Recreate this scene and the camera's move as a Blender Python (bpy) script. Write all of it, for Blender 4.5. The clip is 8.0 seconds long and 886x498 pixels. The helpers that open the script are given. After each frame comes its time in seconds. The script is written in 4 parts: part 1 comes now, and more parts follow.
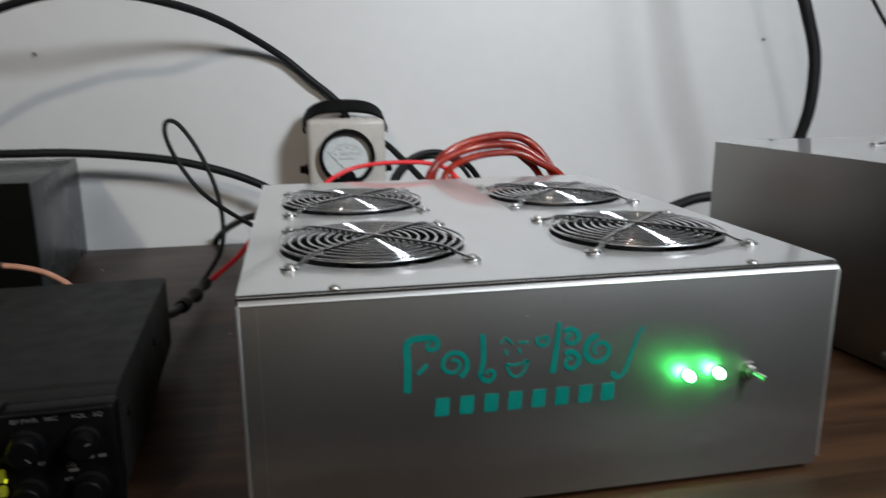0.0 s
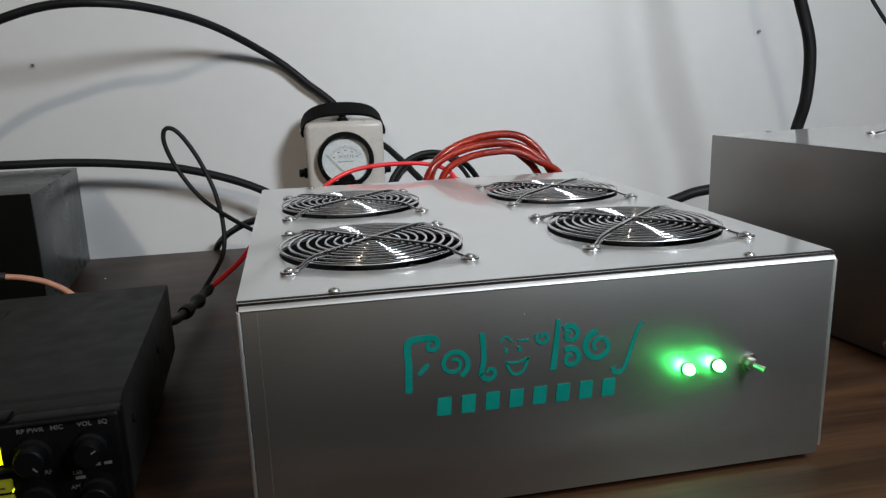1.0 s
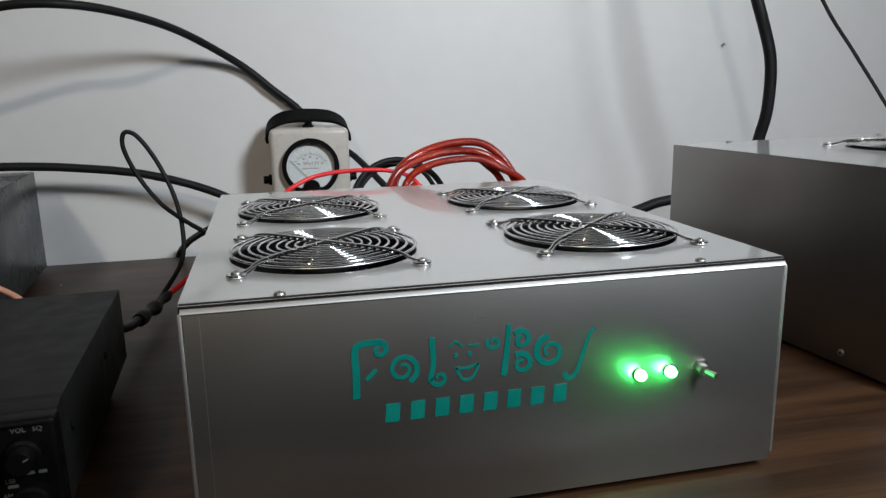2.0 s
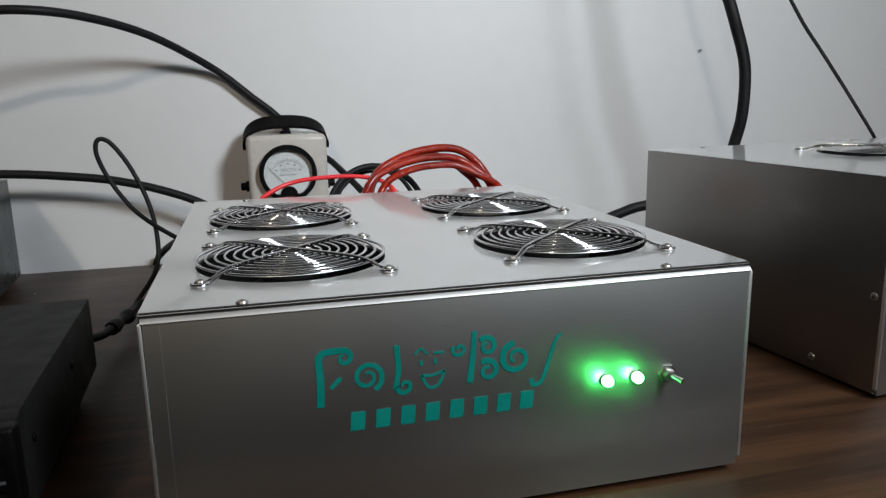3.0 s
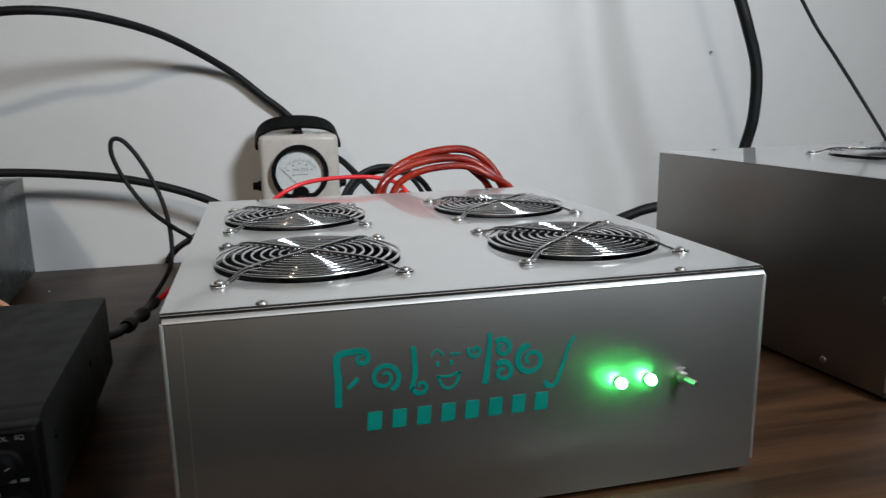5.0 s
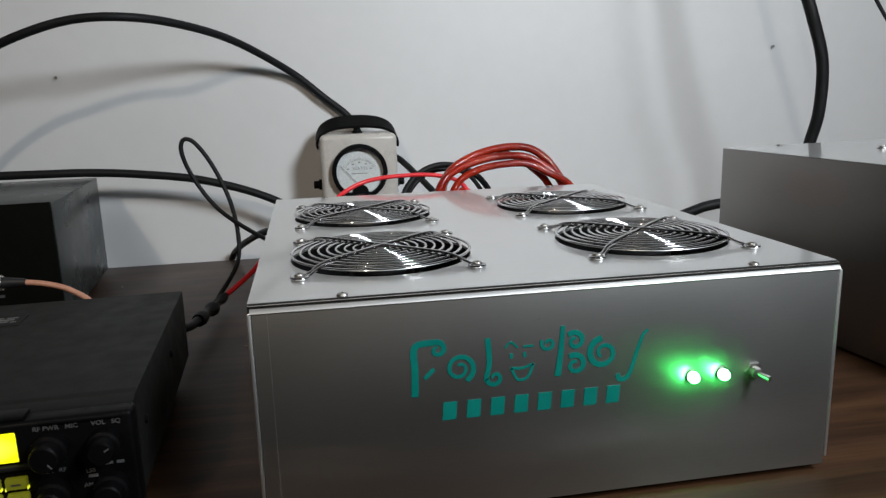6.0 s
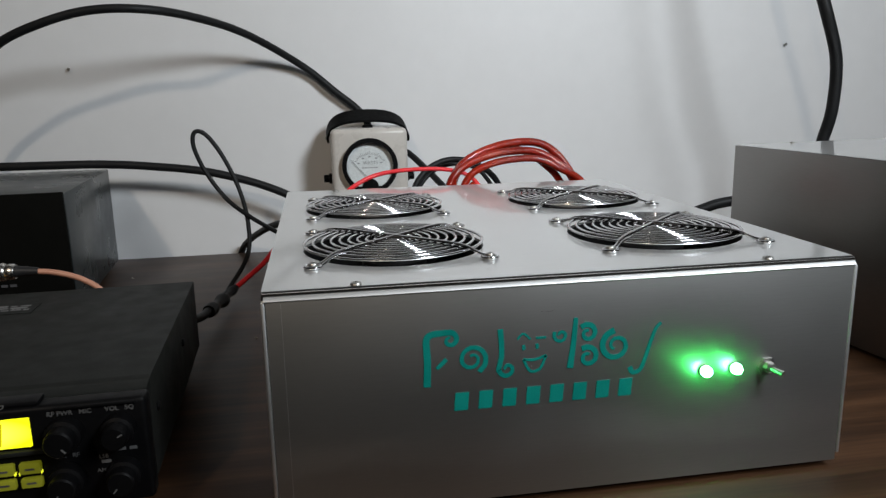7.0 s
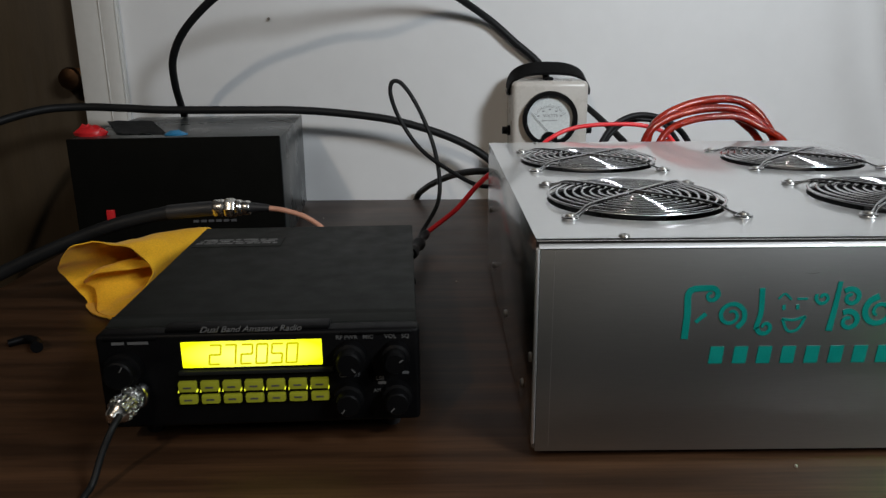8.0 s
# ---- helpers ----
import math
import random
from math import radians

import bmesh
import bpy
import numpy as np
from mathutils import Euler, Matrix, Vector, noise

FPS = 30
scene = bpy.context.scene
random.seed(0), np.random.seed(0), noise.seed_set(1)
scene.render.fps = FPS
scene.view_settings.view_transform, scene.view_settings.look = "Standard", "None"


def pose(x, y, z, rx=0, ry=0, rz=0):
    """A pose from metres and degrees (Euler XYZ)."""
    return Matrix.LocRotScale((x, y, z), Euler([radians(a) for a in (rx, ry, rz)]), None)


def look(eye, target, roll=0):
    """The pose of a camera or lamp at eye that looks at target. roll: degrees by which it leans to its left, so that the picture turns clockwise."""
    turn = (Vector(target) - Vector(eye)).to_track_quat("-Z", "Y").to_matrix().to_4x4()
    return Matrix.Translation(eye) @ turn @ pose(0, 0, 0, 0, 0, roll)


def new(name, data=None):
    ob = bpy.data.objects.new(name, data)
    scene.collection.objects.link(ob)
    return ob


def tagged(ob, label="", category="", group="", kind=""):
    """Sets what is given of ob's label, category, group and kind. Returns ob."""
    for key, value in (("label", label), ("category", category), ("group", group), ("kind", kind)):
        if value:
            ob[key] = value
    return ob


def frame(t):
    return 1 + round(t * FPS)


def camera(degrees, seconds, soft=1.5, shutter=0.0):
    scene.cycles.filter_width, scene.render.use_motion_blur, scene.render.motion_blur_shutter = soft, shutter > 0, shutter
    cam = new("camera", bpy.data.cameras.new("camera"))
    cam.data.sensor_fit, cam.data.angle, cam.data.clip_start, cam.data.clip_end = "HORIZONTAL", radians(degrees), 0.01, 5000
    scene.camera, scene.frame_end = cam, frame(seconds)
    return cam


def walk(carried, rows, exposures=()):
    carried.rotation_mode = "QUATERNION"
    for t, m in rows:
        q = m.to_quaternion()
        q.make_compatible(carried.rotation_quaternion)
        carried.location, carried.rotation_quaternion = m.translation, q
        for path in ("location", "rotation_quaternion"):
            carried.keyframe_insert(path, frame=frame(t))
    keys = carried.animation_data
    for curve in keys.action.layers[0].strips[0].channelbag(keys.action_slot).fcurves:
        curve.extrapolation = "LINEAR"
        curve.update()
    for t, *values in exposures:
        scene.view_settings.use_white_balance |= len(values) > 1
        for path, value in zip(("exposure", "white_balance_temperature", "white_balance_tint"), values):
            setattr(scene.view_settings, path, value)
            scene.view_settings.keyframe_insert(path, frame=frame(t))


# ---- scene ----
cam = camera(62.5, 8.0, soft=1.35, shutter=0.5)
PATH = [
    (0, (0.032, -0.357, 1.006), (0.419, 1.55, 0.544), -0.3),
    (0.1, (0.032, -0.357, 1.006), (0.388, 1.556, 0.562), -0.5),
    (0.3, (0.03, -0.358, 1.006), (0.43, 1.547, 0.534), -0.9),
    (0.5, (0.025, -0.361, 1.007), (0.365, 1.556, 0.549), -1.1),
    (1, (0.034, -0.36, 1.007), (0.414, 1.548, 0.544), -1.8),
    (1.5, (0.03, -0.364, 1.004), (0.4, 1.55, 0.558), -1.0),
    (1.7, (0.044, -0.357, 1.0), (0.48, 1.543, 0.552), -1.1),
    (2.8, (0.053, -0.368, 1.008), (0.516, 1.538, 0.615), -1.0),
    (3, (0.06, -0.361, 1.002), (0.543, 1.533, 0.581), -1.1),
    (3.5, (0.054, -0.362, 1.002), (0.529, 1.532, 0.574), -1.3),
    (4, (0.05, -0.364, 0.999), (0.497, 1.535, 0.558), -1.4),
    (4.2, (0.062, -0.363, 1.001), (0.586, 1.517, 0.566), -0.3),
    (5.3, (0.048, -0.364, 1.005), (0.455, 1.549, 0.586), -1.6),
    (5.5, (0.044, -0.366, 1.003), (0.411, 1.555, 0.585), -2.0),
    (6, (0.037, -0.369, 1.004), (0.378, 1.556, 0.582), -1.6),
    (6.5, (0.035, -0.369, 1.004), (0.344, 1.562, 0.582), -1.9),
    (7, (0.033, -0.369, 1.0), (0.356, 1.558, 0.573), -1.1),
    (7.25, (0.02, -0.372, 1.001), (0.291, 1.557, 0.555), -1.05),
    (7.5, (-0.002, -0.378, 1.003), (0.181, 1.555, 0.524), -1.0),
    (7.7, (-0.03, -0.38, 1.003), (0.084, 1.548, 0.517), -0.8),
    (7.8, (-0.043, -0.381, 1.005), (0.001, 1.544, 0.488), -0.6),
    (8, (-0.053, -0.382, 1.005), (-0.044, 1.541, 0.455), -0.4),
]
walk(cam, [(t, look(eye, target, roll)) for t, eye, target, roll in PATH], exposures=[(0.0, 0.0), (7.2, 0.0), (8.0, -0.12)])

# ---------------------------------------------------------------- light
world = bpy.data.worlds.new("world")
scene.world = world
world.use_nodes = True
world.node_tree.nodes["Background"].inputs[0].default_value = (0.5, 0.55, 0.6, 1)
world.node_tree.nodes["Background"].inputs[1].default_value = 0.012


def area_lamp(name, eye, target, size, power, colour, spread):
    data = bpy.data.lights.new(name, "AREA")
    data.shape, data.size, data.energy, data.color, data.spread = "DISK", size, power, colour, radians(spread)
    ob = new(name, data)
    ob.matrix_world = look(eye, target)
    return ob


# two cool lamps over to the right, one beyond the other, and a small warm one to the left
area_lamp("cool_lamp", (0.684, -0.560, 1.639), (0.30, 0.6, 0.95), 0.27, 4.4, (0.885, 0.945, 1.0), 110)
area_lamp("far_cool_lamp", (1.458, -1.829, 2.231), (0.15, 0.5, 0.9), 0.48, 11.0, (0.885, 0.945, 1.0), 150)
area_lamp("warm_lamp", (-0.795, -1.642, 2.328), (0.2, 0.5, 0.9), 0.10, 4.8, (1.0, 0.85, 0.68), 120)


# ---------------------------------------------------------------- materials
class Mat:
    """A node material with a Principled shader and a few helpers."""

    def __init__(self, name, colour=(0.5, 0.5, 0.5), rough=0.5, metal=0.0, coat=0.0, spec=0.5):
        self.m = bpy.data.materials.new(name)
        self.m.use_nodes = True
        self.t = self.m.node_tree
        self.b = self.t.nodes["Principled BSDF"]
        self.b.inputs["Base Color"].default_value = (*colour, 1)
        self.b.inputs["Roughness"].default_value = rough
        self.b.inputs["Metallic"].default_value = metal
        self.b.inputs["Coat Weight"].default_value = coat
        self.b.inputs["Coat Roughness"].default_value = 0.12
        self.b.inputs["Specular IOR Level"].default_value = spec
        self.co = None

    def node(self, kind, **inputs):
        n = self.t.nodes.new(kind)
        for key, value in inputs.items():
            n.inputs[key.replace("_", " ")].default_value = value
        return n

    def link(self, a, b):
        self.t.links.new(a, b)

    def coords(self, scale=(1, 1, 1)):
        if self.co is None:
            self.co = self.t.nodes.new("ShaderNodeTexCoord")
        mp = self.t.nodes.new("ShaderNodeMapping")
        mp.inputs["Scale"].default_value = scale
        self.link(self.co.outputs["Object"], mp.inputs["Vector"])
        return mp.outputs[0]

    def noise(self, scale, detail=4, stretch=(1, 1, 1), rough=0.55):
        n = self.node("ShaderNodeTexNoise", Scale=scale, Detail=detail, Roughness=rough)
        self.link(self.coords(stretch), n.inputs["Vector"])
        return n.outputs["Fac"]

    def ramp(self, fac, stops):
        n = self.t.nodes.new("ShaderNodeValToRGB")
        while len(n.color_ramp.elements) < len(stops):
            n.color_ramp.elements.new(0.5)
        for e, (p, c) in zip(n.color_ramp.elements, stops):
            e.position = p
            e.color = (*c, 1) if len(c) == 3 else c
        self.link(fac, n.inputs[0])
        return n.outputs[0]

    def grey(self, fac, a, b, lo=0.3, hi=0.7):
        return self.ramp(fac, [(lo, (a, a, a)), (hi, (b, b, b))])

    def mix(self, kind, fac, a, b):
        n = self.t.nodes.new("ShaderNodeMixRGB")
        n.blend_type = kind
        n.inputs[0].default_value = fac
        self.link(a, n.inputs[1])
        self.link(b, n.inputs[2])
        return n.outputs[0]

    def colour(self, out):
        self.link(out, self.b.inputs["Base Color"])
        return self

    def rough(self, out):
        self.link(out, self.b.inputs["Roughness"])
        return self

    def bump(self, fac, strength, distance=0.001):
        n = self.node("ShaderNodeBump", Strength=strength, Distance=distance)
        self.link(fac, n.inputs["Height"])
        self.link(n.outputs[0], self.b.inputs["Normal"])
        return self

    def glow(self, colour, strength):
        self.b.inputs["Emission Color"].default_value = (*colour, 1)
        self.b.inputs["Emission Strength"].default_value = strength
        return self


def mottled(name, a, b, scale, rough, metal=0.0, coat=0.0, bump=0.0, bscale=400, stretch=(1, 1, 1), spec=0.5, fine=(0.88, 1.08)):
    """Two-tone at a large and a fine scale, with fine relief and uneven gloss."""
    m = Mat(name, a, rough, metal, coat, spec)
    big = m.ramp(m.noise(scale, 5, stretch), [(0.3, a), (0.7, b)])
    grit = m.grey(m.noise(scale * 14, 3, stretch), *fine)
    m.colour(m.mix("MULTIPLY", 1.0, big, grit))
    m.rough(m.grey(m.noise(scale * 3, 4, stretch), max(rough - 0.06, 0.02), rough + 0.06))
    if bump:
        m.bump(m.noise(bscale, 3, stretch), bump, 0.0006)
    return m.m


M_WALL = mottled("wall_paint", (0.725, 0.73, 0.732), (0.768, 0.772, 0.774), 2.2, 0.5, bump=0.10, bscale=180, fine=(0.985, 1.01))
# dark tone stands for an unlit room, to keep reflections in the metal low
M_ROOM_DARKENED = mottled("darkened_room_paint", (0.11, 0.108, 0.106), (0.14, 0.137, 0.134), 2.0, 0.7)
M_CEIL = mottled("ceiling_paint", (0.25, 0.25, 0.245), (0.29, 0.29, 0.285), 2.0, 0.8)
M_FLOOR = mottled("floor_vinyl", (0.07, 0.06, 0.05), (0.10, 0.085, 0.07), 2.0, 0.5)
M_TRIM = mottled("trim_paint", (0.62, 0.61, 0.58), (0.67, 0.66, 0.63), 6.0, 0.45, bump=0.1, bscale=120, fine=(0.97, 1.02))
M_DOOR = mottled("brown_door", (0.046, 0.031, 0.016), (0.061, 0.041, 0.021), 3.0, 0.5, stretch=(6, 1, 0.6), bump=0.2, bscale=90)
M_BRONZE = mottled("dark_bronze", (0.05, 0.028, 0.015), (0.08, 0.042, 0.022), 30, 0.46, metal=1.0)


def brushed(name, a, b, rough, stretch, coat=0.0):
    """Sheet aluminium, partly under a thin clear film: faint rolling grain and soft smudges."""
    m = Mat(name, a, rough, 1.0, coat)
    m.b.inputs["Coat Roughness"].default_value = 0.085
    tone = m.ramp(m.noise(4, 3), [(0.3, a), (0.7, b)])
    grain = m.grey(m.noise(60, 2, stretch), 0.965, 1.02)
    m.colour(m.mix("MULTIPLY", 1.0, tone, grain))
    m.rough(m.grey(m.noise(6, 2), rough * 0.92, rough * 1.08))
    m.bump(m.noise(70, 2, stretch), 0.03, 0.0003)
    return m.m


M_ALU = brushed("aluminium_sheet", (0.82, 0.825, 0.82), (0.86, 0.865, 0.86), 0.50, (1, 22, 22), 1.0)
# same metal as the lid; the dark room it mirrors is in its base colour
M_ALU_FRONT_SHADED = brushed("shaded_aluminium_front", (0.40, 0.40, 0.39), (0.43, 0.43, 0.42), 0.44, (1, 1, 22), 0.15)
# lid metal again, darkened and warmed for the brown table reflected in the side
M_ALU_SIDE_SHADED = brushed("shaded_aluminium_side", (0.52, 0.50, 0.475), (0.56, 0.54, 0.515), 0.20, (1, 1, 22), 0.3)
# rougher copy for the second case, its shaded side darkened in the colour
M_ALU_DULL_SHADED = brushed("dull_shaded_aluminium_side", (0.235, 0.227, 0.218), (0.27, 0.26, 0.25), 0.36, (1, 1, 22), 0.15)
M_ALU_EDGE = brushed("aluminium_bare_edge", (0.88, 0.89, 0.89), (0.94, 0.94, 0.94), 0.42, (30, 30, 2))
M_CHROME = mottled("chrome_wire", (0.66, 0.66, 0.67), (0.76, 0.76, 0.77), 60, 0.06, metal=1.0)
M_STEEL = mottled("steel_screw", (0.30, 0.29, 0.27), (0.58, 0.57, 0.55), 420, 0.36, metal=1.0)
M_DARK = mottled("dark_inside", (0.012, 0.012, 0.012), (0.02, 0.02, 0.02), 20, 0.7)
M_FAN = mottled("black_fan_plastic", (0.006, 0.006, 0.0065), (0.010, 0.010, 0.0105), 40, 0.5, spec=0.2)
M_STICKER = mottled("fan_sticker", (0.13, 0.11, 0.10), (0.18, 0.155, 0.135), 60, 0.4)
M_TEAL = mottled("teal_vinyl", (0.0, 0.20, 0.17), (0.004, 0.25, 0.21), 80, 0.35)
M_RUBBER = mottled("black_rubber", (0.011, 0.011, 0.012), (0.020, 0.020, 0.021), 40, 0.5, bump=0.15, bscale=500)
M_CABLE = mottled("black_cable_jacket", (0.007, 0.0075, 0.008), (0.012, 0.0125, 0.0135), 30, 0.52, bump=0.1, bscale=700, spec=0.22)
M_RED = mottled("red_wire_jacket", (0.78, 0.022, 0.032), (0.86, 0.036, 0.046), 40, 0.35)
M_PINK = mottled("brown_coax_jacket", (0.50, 0.23, 0.15), (0.60, 0.30, 0.20), 60, 0.35)
M_METER = mottled("beige_enamel", (0.52, 0.49, 0.45), (0.58, 0.55, 0.505), 14, 0.3, bump=0.05, bscale=300, fine=(0.97, 1.02))
M_DIALFACE = mottled("dial_card", (0.62, 0.66, 0.66), (0.70, 0.74, 0.74), 30, 0.5)
M_INK = mottled("dark_ink", (0.05, 0.05, 0.055), (0.08, 0.08, 0.085), 90, 0.6)
M_LEATHER = mottled("black_leather", (0.003, 0.003, 0.003), (0.005, 0.005, 0.005), 60, 0.6, bump=0.3, bscale=300, spec=0.05)
M_RADIO = mottled("black_painted_steel", (0.0095, 0.0105, 0.0094), (0.0115, 0.0126, 0.0113), 18, 0.58, bump=0.08, bscale=900, spec=0.15, fine=(0.96, 1.03))
M_BEZEL = mottled("black_radio_plastic", (0.0022, 0.0022, 0.0026), (0.0038, 0.0038, 0.0042), 30, 0.46, spec=0.11)
M_PRINT = mottled("grey_print", (0.085, 0.085, 0.085), (0.12, 0.12, 0.12), 90, 0.5)
M_PRINTHI = mottled("white_print", (0.08, 0.08, 0.08), (0.11, 0.11, 0.11), 90, 0.5)
M_DIALINK = mottled("faded_dial_ink", (0.22, 0.24, 0.25), (0.30, 0.32, 0.33), 90, 0.6)
M_LABEL = mottled("worn_label", (0.035, 0.035, 0.035), (0.20, 0.20, 0.20), 160, 0.4)
M_PSU = mottled("grey_green_steel", (0.020, 0.026, 0.027), (0.024, 0.031, 0.032), 7, 0.30, bump=0.03, bscale=600)
M_PSUFRONT = mottled("black_front_steel", (0.0036, 0.0036, 0.0030), (0.0050, 0.0050, 0.0042), 20, 0.7, spec=0.03)
M_REDPLASTIC = mottled("red_plastic", (0.55, 0.012, 0.016), (0.65, 0.02, 0.025), 40, 0.4)
M_BLUE = mottled("blue_plastic", (0.02, 0.16, 0.33), (0.03, 0.22, 0.42), 40, 0.4)
M_TAPE = mottled("black_tape", (0.008, 0.009, 0.012), (0.016, 0.017, 0.02), 60, 0.6, bump=0.3, bscale=200, spec=0.2)
M_NICKEL = mottled("nickel_plate", (0.74, 0.73, 0.70), (0.84, 0.83, 0.80), 90, 0.26, metal=1.0)
M_DOTS = mottled("pale_holes", (0.35, 0.35, 0.34), (0.45, 0.45, 0.44), 90, 0.6)
M_CRUMB = mottled("pale_crumb", (0.4, 0.38, 0.34), (0.55, 0.52, 0.47), 200, 0.8)


def clear_red():
    m = Mat("clear_red_jacket", (0.5, 0.035, 0.01), 0.24, 0.0, 0.40, 0.2)
    twist = m.grey(m.noise(260, 3, (1, 1, 1)), 0.72, 1.15)
    tone = m.ramp(m.noise(16, 3), [(0.3, (0.13, 0.004, 0.002)), (0.7, (0.42, 0.022, 0.004))])
    m.colour(m.mix("MULTIPLY", 1.0, tone, twist))
    m.bump(m.noise(190, 2), 0.8, 0.0022)
    m.b.inputs["Coat Roughness"].default_value = 0.05
    m.b.inputs["Subsurface Weight"].default_value = 0.15
    m.b.inputs["Subsurface Radius"].default_value = (0.003, 0.0006, 0.0003)
    return m.m


def walnut():
    """Dark walnut laminate: long grain across the table, pores, worn gloss."""
    m = Mat("walnut_laminate", (0.05, 0.026, 0.014), 0.4, 0.0, 0.0, 0.24)
    grain = m.noise(2.2, 8, (1.2, 16, 16), 0.62)
    tone = m.ramp(grain, [(0.25, (0.0145, 0.0070, 0.0036)), (0.45, (0.040, 0.0195, 0.0098)), (0.60, (0.070, 0.034, 0.0165)), (0.80, (0.112, 0.055, 0.026))])
    pores = m.grey(m.noise(14, 4, (1, 30, 30)), 0.72, 1.06, 0.34, 0.58)
    m.colour(m.mix("MULTIPLY", 0.7, tone, pores))
    m.rough(m.grey(m.noise(7, 5), 0.36, 0.50))
    m.bump(m.noise(14, 4, (1, 30, 30)), 0.08, 0.0004)
    return m.m


def cloth_mat():
    m = Mat("yellow_cloth", (0.62, 0.30, 0.02), 0.9)
    tone = m.ramp(m.noise(18, 5), [(0.3, (0.72, 0.34, 0.007)), (0.7, (0.86, 0.47, 0.014))])
    weave = m.grey(m.noise(900, 2), 0.85, 1.1)
    m.colour(m.mix("MULTIPLY", 1.0, tone, weave))
    m.bump(m.noise(700, 2), 0.5, 0.0006)
    m.b.inputs["Sheen Weight"].default_value = 0.1
    return m.m


M_CLEARRED, M_WALNUT, M_CLOTH = clear_red(), walnut(), cloth_mat()
M_LED = Mat("green_led", (0.2, 0.9, 0.3), 0.3).glow((0.07, 1.0, 0.17), 120).m


def lcd_mat():
    """A display whose backlight is strongest in the middle."""
    m = Mat("lit_display", (0.3, 0.32, 0.0), 0.4).glow((0.90, 0.92, 0.03), 1.35)
    co = m.node("ShaderNodeTexCoord")
    mp = m.node("ShaderNodeMapping")
    mp.inputs["Location"].default_value = (-0.5, -0.5, -0.5)
    mp.inputs["Rotation"].default_value = (0, 0, 0)
    m.link(co.outputs["Generated"], mp.inputs["Vector"])
    wide = m.node("ShaderNodeMapping")
    wide.inputs["Scale"].default_value = (1.7, 0.0, 1.3)
    m.link(mp.outputs[0], wide.inputs["Vector"])
    g = m.node("ShaderNodeTexGradient")
    g.gradient_type = "SPHERICAL"
    m.link(wide.outputs[0], g.inputs["Vector"])
    m.link(m.ramp(g.outputs["Fac"], [(0.1, (0.86, 0.88, 0.006)), (0.75, (1.0, 1.0, 0.20))]), m.b.inputs["Emission Color"])
    return m.m


M_LCD = lcd_mat()
M_LCDINK = Mat("display_digits", (0.3, 0.3, 0.0), 0.4).glow((0.60, 0.57, 0.0), 0.95).m
M_KEY = Mat("backlit_key", (0.16, 0.16, 0.02), 0.3, coat=0.4).glow((0.62, 0.66, 0.02), 0.11).m
M_KEYEDGE = Mat("backlit_key_gap", (0.3, 0.3, 0.02), 0.4).glow((0.85, 0.9, 0.03), 1.0).m


# ---------------------------------------------------------------- mesh helpers
def box(x0, x1, y0, y1, z0, z1, bevel=0.0, segments=2, bm=None):
    bm = bm or bmesh.new()
    made = bmesh.ops.create_cube(bm, size=1.0)["verts"]
    for v in made:
        v.co = Vector(((x0 + x1) / 2 + v.co.x * (x1 - x0), (y0 + y1) / 2 + v.co.y * (y1 - y0), (z0 + z1) / 2 + v.co.z * (z1 - z0)))
    if bevel:
        edges = list({e for v in made for e in v.link_edges})
        bmesh.ops.bevel(bm, geom=edges, offset=bevel, segments=segments, affect="EDGES", profile=0.5)
    return bm


def lathe(profile, axis="z", at=(0, 0, 0), n=24, bm=None):
    """Turns (radius, height) pairs round an axis."""
    bm = bm or bmesh.new()
    turn = {"z": Matrix.Identity(4), "y": pose(0, 0, 0, 90, 0, 0), "x": pose(0, 0, 0, 0, 90, 0)}[axis]
    rings = []
    for r, h in profile:
        ring = []
        for i in range(n):
            a = 2 * math.pi * i / n
            ring.append(bm.verts.new(Vector(at) + turn @ Vector((r * math.cos(a), r * math.sin(a), h))))
        rings.append(ring)
    for a, b in zip(rings, rings[1:]):
        for i in range(n):
            bm.faces.new((a[i], a[(i + 1) % n], b[(i + 1) % n], b[i]))
    for ring, flip in ((rings[0], True), (rings[-1], False)):
        bm.faces.new(list(reversed(ring)) if flip else ring)
    return bm


def smooth_line(points, per=8, closed=False):
    """Catmull-Rom through the points."""
    p = [Vector(q) for q in points]
    out, n = [], len(p)
    for i in range(n if closed else n - 1):
        if closed:
            a, b, c, d = p[i - 1], p[i], p[(i + 1) % n], p[(i + 2) % n]
        else:
            b, c = p[i], p[i + 1]
            a = p[i - 1] if i else b * 2 - c
            d = p[i + 2] if i + 2 < n else c * 2 - b
        for k in range(per):
            t = k / per
            out.append(0.5 * ((2 * b) + (c - a) * t + (2 * a - 5 * b + 4 * c - d) * t * t + (3 * b - a - 3 * c + d) * t ** 3))
    if not closed:
        out.append(p[-1])
    return out


